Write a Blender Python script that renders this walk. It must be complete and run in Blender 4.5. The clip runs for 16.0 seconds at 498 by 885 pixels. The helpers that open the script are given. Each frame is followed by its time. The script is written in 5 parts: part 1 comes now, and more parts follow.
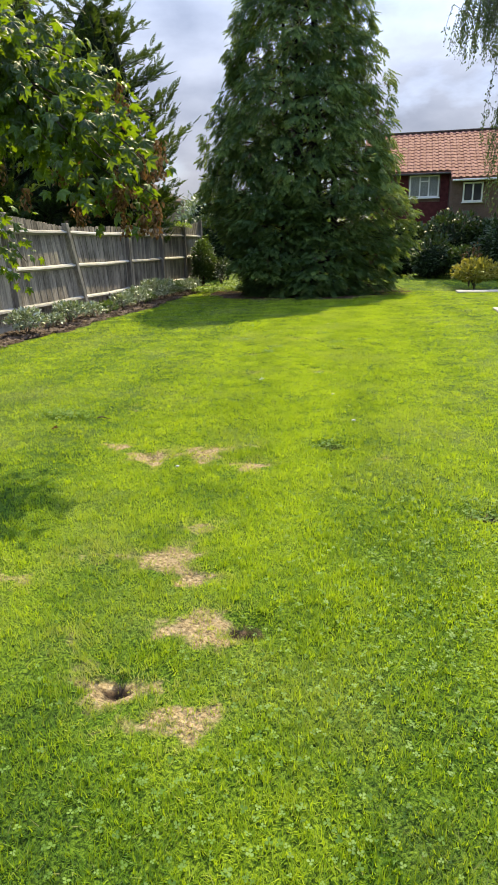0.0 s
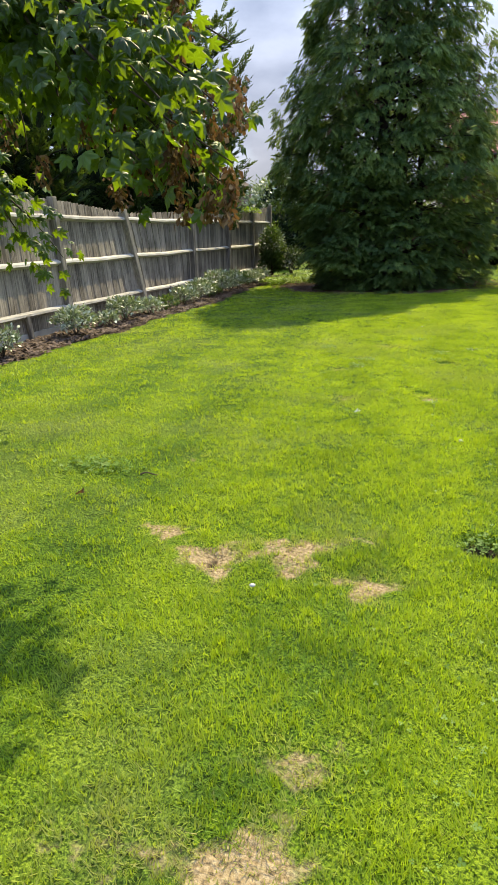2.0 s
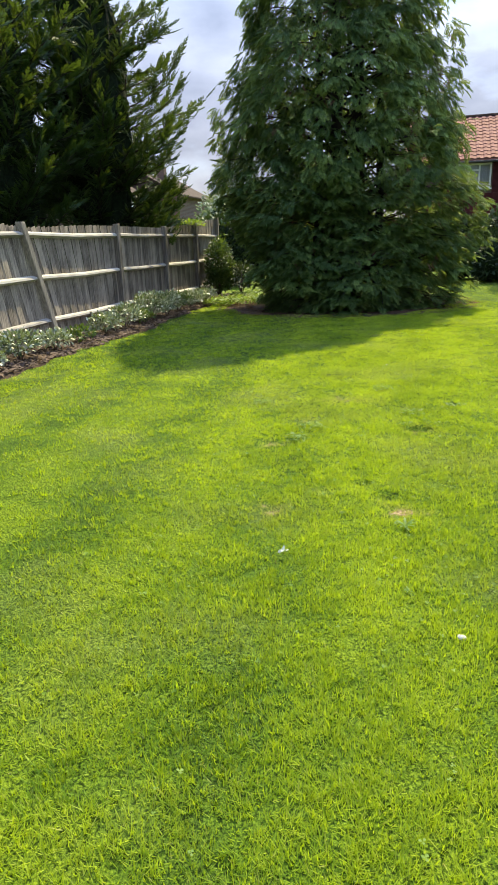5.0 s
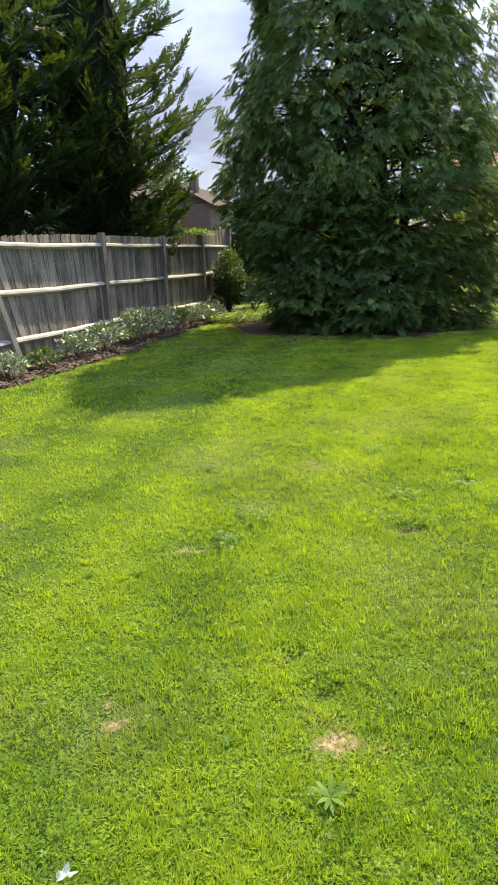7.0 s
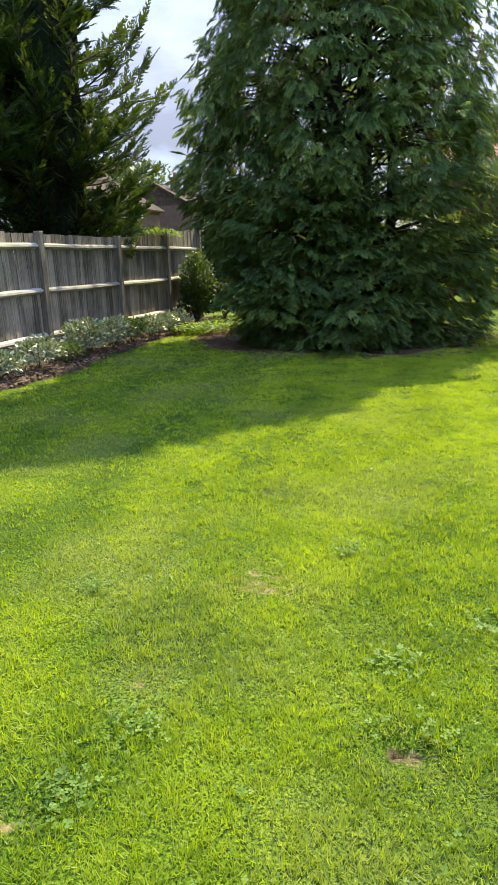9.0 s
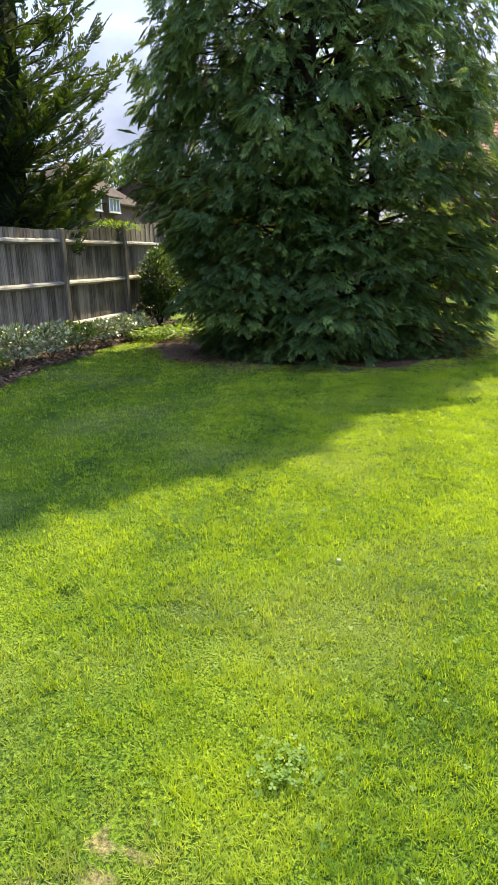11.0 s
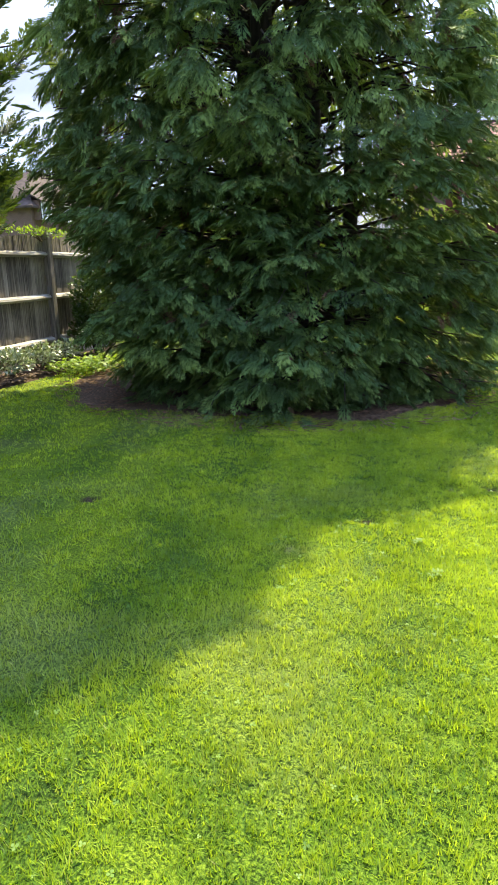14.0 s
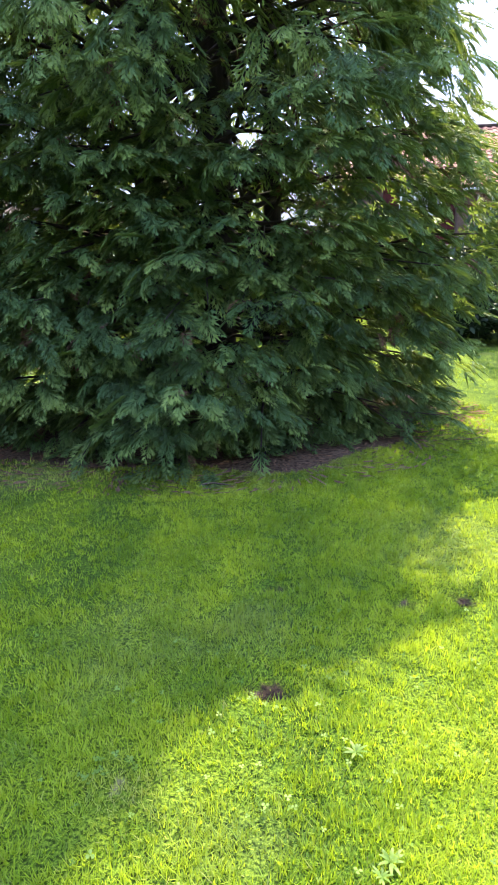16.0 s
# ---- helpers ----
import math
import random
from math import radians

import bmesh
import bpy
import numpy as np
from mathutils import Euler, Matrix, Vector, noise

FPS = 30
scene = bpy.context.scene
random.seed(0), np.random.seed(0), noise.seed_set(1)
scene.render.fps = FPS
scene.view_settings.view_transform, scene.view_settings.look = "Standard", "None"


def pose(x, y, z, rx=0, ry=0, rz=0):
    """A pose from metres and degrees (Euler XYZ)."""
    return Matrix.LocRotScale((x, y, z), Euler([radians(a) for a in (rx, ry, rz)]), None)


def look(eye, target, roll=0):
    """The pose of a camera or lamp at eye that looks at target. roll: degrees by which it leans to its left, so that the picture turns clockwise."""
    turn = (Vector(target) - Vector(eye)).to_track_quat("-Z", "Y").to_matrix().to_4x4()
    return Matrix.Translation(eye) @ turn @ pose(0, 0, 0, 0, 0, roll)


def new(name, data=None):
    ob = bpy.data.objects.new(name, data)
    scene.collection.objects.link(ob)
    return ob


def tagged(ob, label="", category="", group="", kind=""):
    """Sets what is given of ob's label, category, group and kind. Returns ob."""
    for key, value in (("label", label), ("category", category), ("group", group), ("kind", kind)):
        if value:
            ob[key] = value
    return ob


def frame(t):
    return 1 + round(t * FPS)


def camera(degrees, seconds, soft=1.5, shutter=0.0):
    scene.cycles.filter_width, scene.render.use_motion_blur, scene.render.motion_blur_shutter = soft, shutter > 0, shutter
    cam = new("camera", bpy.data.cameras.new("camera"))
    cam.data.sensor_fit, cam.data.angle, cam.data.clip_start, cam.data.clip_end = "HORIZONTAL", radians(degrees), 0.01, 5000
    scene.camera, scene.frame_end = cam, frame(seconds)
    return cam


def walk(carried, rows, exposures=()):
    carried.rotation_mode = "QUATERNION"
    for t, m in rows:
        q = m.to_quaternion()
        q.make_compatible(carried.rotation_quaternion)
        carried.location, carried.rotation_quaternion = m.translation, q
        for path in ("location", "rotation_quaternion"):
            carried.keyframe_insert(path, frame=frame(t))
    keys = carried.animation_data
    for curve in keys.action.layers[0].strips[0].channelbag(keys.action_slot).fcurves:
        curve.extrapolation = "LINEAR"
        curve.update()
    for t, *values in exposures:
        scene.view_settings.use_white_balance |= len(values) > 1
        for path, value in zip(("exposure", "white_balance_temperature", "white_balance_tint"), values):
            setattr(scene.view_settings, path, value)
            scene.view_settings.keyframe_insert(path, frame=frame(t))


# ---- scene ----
cam = camera(44.2, 16.0)
PATH = [
    (0, (1.418, -0.6, 1.27), (0.976, 1.252, 0.657), -1.2),
    (0.5, (1.262, -0.254, 1.259), (0.721, 1.571, 0.643), -1.5),
    (1, (1.123, 0.075, 1.264), (0.527, 1.88, 0.642), -1.3),
    (1.5, (0.983, 0.422, 1.268), (0.362, 2.215, 0.634), -1.4),
    (2, (0.87, 0.732, 1.3), (0.246, 2.519, 0.652), -1.4),
    (2.5, (0.746, 1.03, 1.304), (0.126, 2.814, 0.646), -1.7),
    (3, (0.696, 1.356, 1.323), (0.093, 3.144, 0.661), -1.9),
    (3.5, (0.709, 1.665, 1.35), (0.136, 3.464, 0.691), -2.2),
    (4, (0.724, 1.998, 1.353), (0.182, 3.81, 0.702), -2.1),
    (4.5, (0.745, 2.349, 1.359), (0.226, 4.172, 0.72), -1.6),
    (4.7, (0.741, 2.494, 1.351), (0.221, 4.32, 0.722), -1.8),
    (6.8, (0.936, 4.145, 1.312), (0.301, 5.949, 0.728), -1.5),
    (7, (0.952, 4.289, 1.338), (0.309, 6.091, 0.755), -1.7),
    (7.5, (0.914, 4.666, 1.326), (0.262, 6.47, 0.761), -1.7),
    (8, (0.869, 5.044, 1.336), (0.225, 6.854, 0.778), -1.5),
    (8.5, (0.855, 5.417, 1.353), (0.232, 7.232, 0.79), -1.4),
    (9, (0.788, 5.764, 1.348), (0.189, 7.583, 0.772), -1.1),
    (9.2, (0.764, 5.905, 1.357), (0.174, 7.727, 0.778), -0.8),
    (11.3, (0.702, 7.337, 1.318), (0.151, 9.169, 0.734), -1.1),
    (11.5, (0.699, 7.468, 1.323), (0.152, 9.3, 0.736), -1.3),
    (12, (0.666, 7.824, 1.331), (0.128, 9.66, 0.75), -1.2),
    (12.5, (0.66, 8.176, 1.34), (0.123, 10.015, 0.766), -1.1),
    (13, (0.626, 8.52, 1.33), (0.089, 10.362, 0.765), -0.9),
    (13.5, (0.608, 8.876, 1.322), (0.075, 10.721, 0.766), -0.8),
    (14, (0.589, 9.234, 1.323), (0.07, 11.086, 0.778), -0.8),
    (14.5, (0.567, 9.612, 1.312), (0.071, 11.473, 0.773), -0.8),
    (15, (0.589, 9.995, 1.288), (0.124, 11.863, 0.746), -0.8),
    (15.5, (0.615, 10.352, 1.287), (0.194, 12.233, 0.754), -1.0),
    (16, (0.617, 10.693, 1.279), (0.266, 12.593, 0.76), -0.7),
]
walk(cam, [(t, look(eye, target, roll)) for t, eye, target, roll in PATH],
     exposures=[(0, 1.03, 7000, 13), (4, 1.12, 6900, 13), (8, 1.30, 6850, 14), (12, 1.54, 6800, 15), (14.5, 1.93, 6560, 17), (16, 2.25, 6330, 23)])

# ---- world, sun ----
SUN_EL, SUN_AZ = radians(51), radians(8)   # azimuth from +y towards +x
sun_dir = Vector((math.sin(SUN_AZ) * math.cos(SUN_EL), math.cos(SUN_AZ) * math.cos(SUN_EL), math.sin(SUN_EL)))
sun = new("sun", bpy.data.lights.new("sun", "SUN"))
sun.data.energy, sun.data.angle, sun.data.color = 4.0, radians(0.6), (1.0, 0.91, 0.55)
sun.matrix_world = look((0, 0, 0), -sun_dir)

world = bpy.data.worlds.new("sky")
scene.world = world
world.use_nodes = True
wn = world.node_tree.nodes
wl = world.node_tree.links
wn.clear()
w_out, w_bg = wn.new("ShaderNodeOutputWorld"), wn.new("ShaderNodeBackground")
sky = wn.new("ShaderNodeTexSky")
sky.sky_type, sky.sun_disc, sky.sun_elevation, sky.sun_rotation = "NISHITA", False, SUN_EL, SUN_AZ
sky.dust_density = 2.0
w_co, w_map, w_noise, w_ramp = (wn.new(n) for n in ("ShaderNodeTexCoord", "ShaderNodeMapping", "ShaderNodeTexNoise", "ShaderNodeValToRGB"))
w_map.inputs["Scale"].default_value = (2.2, 2.2, 5.0)
w_map.inputs["Location"].default_value = (0.35, 0.1, 0.2)
w_noise.inputs["Scale"].default_value, w_noise.inputs["Detail"].default_value = 1.6, 7
w_ramp.color_ramp.elements[0].position, w_ramp.color_ramp.elements[1].position = 0.34, 0.50
w_noise2, w_ramp2 = wn.new("ShaderNodeTexNoise"), wn.new("ShaderNodeValToRGB")
w_noise2.inputs["Scale"].default_value, w_noise2.inputs["Detail"].default_value = 2.3, 6
w_ramp2.color_ramp.elements[0].position, w_ramp2.color_ramp.elements[0].color = 0.38, (2.9, 3.1, 3.4, 1)
w_ramp2.color_ramp.elements[1].position, w_ramp2.color_ramp.elements[1].color = 0.62, (4.7, 4.8, 4.95, 1)
w_mix = wn.new("ShaderNodeMix")
w_mix.data_type = "RGBA"
wl.new(w_co.outputs["Generated"], w_map.inputs["Vector"])
for n in (w_noise, w_noise2):
    wl.new(w_map.outputs["Vector"], n.inputs["Vector"])
wl.new(w_noise.outputs["Fac"], w_ramp.inputs["Fac"])
wl.new(w_noise2.outputs["Fac"], w_ramp2.inputs["Fac"])
wl.new(w_ramp.outputs["Color"], w_mix.inputs["Factor"])
wl.new(sky.outputs["Color"], w_mix.inputs["A"])
wl.new(w_ramp2.outputs["Color"], w_mix.inputs["B"])
w_sep, w_grad, w_mul = wn.new("ShaderNodeSeparateXYZ"), wn.new("ShaderNodeValToRGB"), wn.new("ShaderNodeMix")
wl.new(w_co.outputs["Generated"], w_sep.inputs[0])
wl.new(w_sep.outputs["Z"], w_grad.inputs["Fac"])
w_grad.color_ramp.elements[0].color, w_grad.color_ramp.elements[1].color = (0.40, 0.40, 0.405, 1), (1.06, 1.42, 2.15, 1)
w_mul.data_type, w_mul.blend_type = "RGBA", "MULTIPLY"
w_mul.inputs["Factor"].default_value = 1.0
wl.new(w_mix.outputs["Result"], w_mul.inputs["A"])
wl.new(w_grad.outputs["Color"], w_mul.inputs["B"])
wl.new(w_mul.outputs["Result"], w_bg.inputs["Color"])
w_bg.inputs["Strength"].default_value = 0.135
wl.new(w_bg.outputs["Background"], w_out.inputs["Surface"])


# ---- materials ----
class Nodes:
    """A short way to wire a node material."""
    def __init__(self, name):
        self.mat = bpy.data.materials.new(name)
        self.mat.use_nodes = True
        self.t = self.mat.node_tree
        self.bsdf = self.t.nodes["Principled BSDF"]
        self.out = self.t.nodes["Material Output"]

    def add(self, kind, **values):
        n = self.t.nodes.new("ShaderNode" + kind)
        for k, v in values.items():
            n.inputs[k.replace("_", " ")].default_value = v
        return n

    def link(self, a, b):
        self.t.links.new(a, b)

    def place(self):
        return self.add("NewGeometry").outputs["Position"]

    def noise(self, scale, detail=4, vector=None, stretch=None):
        n = self.add("TexNoise", Scale=scale, Detail=detail)
        v = vector or self.place()
        if stretch:
            m = self.add("Mapping", Scale=stretch)
            self.link(v, m.inputs["Vector"])
            v = m.outputs["Vector"]
        self.link(v, n.inputs["Vector"])
        return n.outputs["Fac"]

    def ramp(self, fac, *stops):
        n = self.add("ValToRGB")
        e = n.color_ramp.elements
        while len(e) < len(stops):
            e.new(0.5)
        for s, (p, c) in zip(e, stops):
            s.position, s.color = p, (*c, 1)
        self.link(fac, n.inputs["Fac"])
        return n.outputs["Color"]

    def mix(self, fac, a, b, mode="MIX"):
        n = self.add("Mix")
        n.data_type, n.blend_type = "RGBA", mode
        for s, v in (("Factor", fac), ("A", a), ("B", b)):
            if isinstance(v, bpy.types.NodeSocket):
                self.link(v, n.inputs[s])
            else:
                n.inputs[s].default_value = v if s == "Factor" else (*v, 1)
        return n.outputs["Result"]

    def math(self, op, a, b=0.0):
        n = self.add("Math")
        n.operation = op
        for i, v in enumerate((a, b)):
            if isinstance(v, bpy.types.NodeSocket):
                self.link(v, n.inputs[i])
            else:
                n.inputs[i].default_value = v
        return n.outputs["Value"]

    def attr(self, name):
        n = self.add("Attribute")
        n.attribute_name = name
        return n.outputs["Fac"]

    def bump(self, height, strength=0.4, distance=0.01):
        n = self.add("Bump", Strength=strength, Distance=distance)
        self.link(height, n.inputs["Height"])
        self.link(n.outputs["Normal"], self.bsdf.inputs["Normal"])
        return n.outputs["Normal"]

    def colour(self, c, rough=0.8):
        if isinstance(c, bpy.types.NodeSocket):
            self.link(c, self.bsdf.inputs["Base Color"])
        else:
            self.bsdf.inputs["Base Color"].default_value = (*c, 1)
        self.bsdf.inputs["Roughness"].default_value = rough
        return self.mat

    def translucent(self, c, share):
        t, m = self.add("BsdfTranslucent"), self.add("MixShader", Fac=share)
        self.link(c, t.inputs["Color"])
        self.link(self.bsdf.outputs["BSDF"], m.inputs[1])
        self.link(t.outputs["BSDF"], m.inputs[2])
        self.link(m.outputs["Shader"], self.out.inputs["Surface"])


def leaf_material(name, dark, mid, light, glow, share=0.4, rough=0.55, gloss=0.3):
    """Foliage: tone runs from dark to light leaf by leaf, and light comes through."""
    n = Nodes(name)
    tone = n.math("ADD", n.attr("tone"), n.math("MULTIPLY", n.math("SUBTRACT", n.noise(1.3, 3), 0.5), 0.7))
    c = n.ramp(tone, (0.1, dark), (0.5, mid), (0.95, light))
    n.colour(c, rough)
    n.bsdf.inputs["Specular IOR Level"].default_value = gloss
    n.translucent(n.mix(0.85, c, glow, "MIX"), share)
    return n.mat


def wood_material(name, dark, light, stretch, rough=0.85, bump=0.35):
    n = Nodes(name)
    grain = n.noise(9, 6, stretch=stretch)
    blotch = n.noise(2.2, 4)
    rnd = n.add("ObjectInfo").outputs["Random"]
    fac = n.math("ADD", n.math("ADD", n.math("MULTIPLY", grain, 0.6), n.math("MULTIPLY", blotch, 0.35)), n.math("MULTIPLY", n.math("SUBTRACT", rnd, 0.5), 0.17))
    c = n.ramp(fac, (0.33, dark), (0.64, light))
    n.colour(c, rough)
    n.bump(grain, bump, 0.006)
    return n.mat


def plain_material(name, a, b, scale=6.0, rough=0.7, bump=0.2):
    n = Nodes(name)
    f = n.noise(scale, 6)
    n.colour(n.ramp(f, (0.3, a), (0.7, b)), rough)
    n.bsdf.inputs["Specular IOR Level"].default_value = 0.15 if rough >= 0.8 else 0.5
    n.bump(n.noise(scale * 9, 4), bump, 0.004)
    return n.mat


def lawn_colour(n, thin=False):
    """The lawn's greens by place: patches, mown stripes, dry and bare spots."""
    pos = n.place()
    big, mid, fine = n.noise(0.55, 3, pos), n.noise(2.6, 4, pos), n.noise(30 if not thin else 60, 3, pos)
    sep = n.add("SeparateXYZ")
    n.link(pos, sep.inputs[0])
    wob = n.math("ADD", sep.outputs["X"], n.math("MULTIPLY", big, 0.35))
    stripe = n.math("SINE", n.math("MULTIPLY", n.math("ADD", wob, n.math("MULTIPLY", sep.outputs["Y"], 0.095)), 6.1))
    f = n.math("ADD", n.math("MULTIPLY", big, 0.35), n.math("MULTIPLY", mid, 0.55))
    f = n.math("ADD", f, n.math("MULTIPLY", fine, 0.25))
    f = n.math("ADD", f, n.math("MULTIPLY", stripe, 0.085))
    return f


LAWN_DARK, LAWN_MID, LAWN_LIGHT = (0.030, 0.060, 0.010), (0.070, 0.125, 0.012), (0.135, 0.195, 0.014)
gn = Nodes("lawn_soil")
f = lawn_colour(gn)
lawn_c = gn.ramp(f, (0.32, LAWN_DARK), (0.5, LAWN_MID), (0.72, LAWN_LIGHT))
zone = gn.ramp(gn.noise(0.85, 4), (0.50, (0, 0, 0)), (0.66, (0.6, 0.6, 0.6)))
lawn_c = gn.mix(zone, lawn_c, (0.14, 0.175, 0.045))
thatch = gn.math("MULTIPLY", gn.noise(110, 3), gn.math("ADD", gn.noise(260, 2), 0.5))
lawn_c = gn.mix(1.0, lawn_c, gn.ramp(thatch, (0.36, (0.22, 0.26, 0.3)), (0.50, (0.8, 0.85, 0.8)), (0.64, (1.45, 1.35, 1.2))), "MULTIPLY")
straw_c = gn.ramp(gn.noise(75, 6), (0.28, (0.06, 0.043, 0.026)), (0.46, (0.24, 0.175, 0.095)), (0.74, (0.42, 0.33, 0.20)))
straw_f = gn.ramp(gn.math("ADD", gn.attr("straw"), gn.math("MULTIPLY", gn.math("SUBTRACT", gn.noise(14, 4), 0.5), 0.9)), (0.42, (0, 0, 0)), (0.66, (1, 1, 1)))
soil_f = gn.ramp(gn.math("ADD", gn.attr("soil"), gn.math("MULTIPLY", gn.math("SUBTRACT", gn.noise(20, 4), 0.5), 0.7)), (0.45, (0, 0, 0)), (0.6, (1, 1, 1)))
soil_c = gn.ramp(gn.noise(40, 5), (0.3, (0.03, 0.020, 0.013)), (0.7, (0.15, 0.10, 0.066)))
c = gn.mix(soil_f, gn.mix(straw_f, lawn_c, straw_c), soil_c)
hole_shade = gn.ramp(gn.math("ADD", gn.attr("hole"), gn.math("MULTIPLY", gn.math("SUBTRACT", gn.noise(30, 4), 0.5), 0.9)), (0.45, (0, 0, 0)), (0.8, (0.92, 0.92, 0.92)))
c = gn.mix(hole_shade, c, (0.016, 0.011, 0.008))   # near-black painted in the scrapes: shade of the pits over dark soil
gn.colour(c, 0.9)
gn.bsdf.inputs["Specular IOR Level"].default_value = 0.08
gn.bump(gn.math("ADD", gn.noise(60, 5), gn.noise(12, 3)), 0.7, 0.03)
M_LAWN = gn.mat

bn = Nodes("grass_blade")
f = lawn_colour(bn, True)
f = bn.math("ADD", f, bn.math("MULTIPLY", bn.math("SUBTRACT", bn.attr("tone"), 0.5), 0.62))
c = bn.ramp(f, (0.16, (0.034, 0.100, 0.024)), (0.48, (0.133, 0.240, 0.019)), (0.85, (0.34, 0.425, 0.034)))
zone = bn.ramp(bn.noise(0.85, 4), (0.50, (0, 0, 0)), (0.66, (0.6, 0.6, 0.6)))
c = bn.mix(zone, c, (0.23, 0.265, 0.095))
c = bn.mix(bn.attr("straw"), c, (0.42, 0.33, 0.175))
bn.colour(c, 0.5)
bn.bsdf.inputs["Specular IOR Level"].default_value = 0.3
bn.translucent(bn.mix(0.55, c, (0.635, 0.80, 0.006)), 0.50)
M_BLADE = bn.mat

M_CYPRESS = leaf_material("cypress_foliage", (0.017, 0.043, 0.019), (0.053, 0.118, 0.042), (0.21, 0.31, 0.08), (0.24, 0.32, 0.045), 0.36, 0.6, 0.22)
M_LEYLAND = leaf_material("leyland_foliage", (0.010, 0.030, 0.012), (0.024, 0.060, 0.016), (0.062, 0.110, 0.022), (0.12, 0.18, 0.016), 0.26)
M_MAPLE = leaf_material("maple_leaf", (0.008, 0.024, 0.010), (0.018, 0.050, 0.013), (0.060, 0.115, 0.026), (0.33, 0.50, 0.010), 0.34, 0.45, 0.3)
M_SEED = leaf_material("dry_seed", (0.055, 0.028, 0.013), (0.14, 0.075, 0.035), (0.28, 0.18, 0.09), (0.22, 0.11, 0.035), 0.25, 0.7, 0.2)
M_SILVER = leaf_material("pale_shrub_leaf", (0.035, 0.065, 0.030), (0.19, 0.24, 0.15), (0.60, 0.63, 0.52), (0.25, 0.33, 0.08), 0.22, 0.35, 0.6)
M_SHRUB = leaf_material("dark_shrub_leaf", (0.012, 0.035, 0.010), (0.030, 0.075, 0.018), (0.09, 0.15, 0.04), (0.18, 0.27, 0.03), 0.3, 0.45, 0.4)
M_HEDGE = leaf_material("hedge_leaf", (0.007, 0.020, 0.007), (0.018, 0.046, 0.012), (0.055, 0.10, 0.028), (0.10, 0.16, 0.02), 0.15, 0.5, 0.35)
M_YELLOW = leaf_material("golden_shrub_leaf", (0.06, 0.09, 0.015), (0.18, 0.20, 0.03), (0.40, 0.36, 0.06), (0.5, 0.42, 0.05), 0.35, 0.5, 0.3)
M_LIME = leaf_material("groundcover_leaf", (0.05, 0.11, 0.015), (0.12, 0.22, 0.025), (0.24, 0.34, 0.05), (0.35, 0.5, 0.03), 0.4, 0.5, 0.3)
M_BIRCH = leaf_material("weeping_leaf", (0.02, 0.05, 0.022), (0.05, 0.09, 0.04), (0.10, 0.15, 0.06), (0.16, 0.22, 0.06), 0.35, 0.5, 0.3)
M_CLOVER = leaf_material("clover_leaf", (0.06, 0.13, 0.02), (0.12, 0.21, 0.035), (0.17, 0.27, 0.06), (0.25, 0.42, 0.03), 0.35, 0.55, 0.25)
# near-black for the solid cores: shade among inner twigs put into the colour
M_DARK_CORE = plain_material("dark_core_filler", (0.006, 0.010, 0.005), (0.02, 0.035, 0.014), 14, 0.95, 1.0)
M_BARK = wood_material("bark", (0.012, 0.008, 0.006), (0.045, 0.032, 0.025), (3, 3, 0.5), 0.95, 0.8)
M_TWIG = wood_material("twig", (0.03, 0.02, 0.014), (0.10, 0.07, 0.05), (3, 3, 1), 0.9, 0.4)
M_BOARD = wood_material("weathered_board", (0.080, 0.064, 0.050), (0.43, 0.365, 0.295), (7, 7, 0.25), 0.85, 0.5)
M_RAIL = wood_material("weathered_rail", (0.22, 0.205, 0.19), (0.50, 0.48, 0.45), (4, 0.5, 4), 0.85, 0.4)
M_POST = wood_material("weathered_post", (0.10, 0.085, 0.07), (0.34, 0.30, 0.25), (6, 6, 0.4), 0.9, 0.5)
M_GRAVEL = plain_material("concrete_gravel_board", (0.28, 0.27, 0.24), (0.45, 0.43, 0.39), 5, 0.9)
M_MULCH = plain_material("bark_mulch", (0.018, 0.012, 0.009), (0.085, 0.058, 0.042), 30, 0.95, 0.8)
M_CHIP = wood_material("mulch_chip", (0.02, 0.013, 0.010), (0.15, 0.10, 0.075), (5, 5, 5), 0.9, 0.3)
M_NEEDLE = plain_material("dry_needles", (0.06, 0.035, 0.02), (0.22, 0.13, 0.08), 40, 0.95, 0.6)
M_STONE = plain_material("pale_paving", (0.30, 0.28, 0.25), (0.48, 0.45, 0.41), 7, 0.85)
M_TILE = plain_material("red_pantile", (0.19, 0.074, 0.058), (0.31, 0.148, 0.122), 3, 0.8)
M_OLDTILE = plain_material("brown_roof_tile", (0.045, 0.033, 0.029), (0.10, 0.075, 0.064), 4, 0.9)
M_REDCLAD = plain_material("dark_red_tile_hanging", (0.055, 0.013, 0.016), (0.11, 0.03, 0.03), 5, 0.8)
M_WHITE = plain_material("white_upvc", (0.74, 0.75, 0.74), (0.82, 0.82, 0.80), 3, 0.35, 0.03)
M_DARKTRIM = plain_material("dark_fascia", (0.03, 0.025, 0.025), (0.06, 0.05, 0.045), 5, 0.5)
M_PEBBLE = plain_material("white_pebble", (0.30, 0.29, 0.27), (0.58, 0.56, 0.52), 30, 0.6)

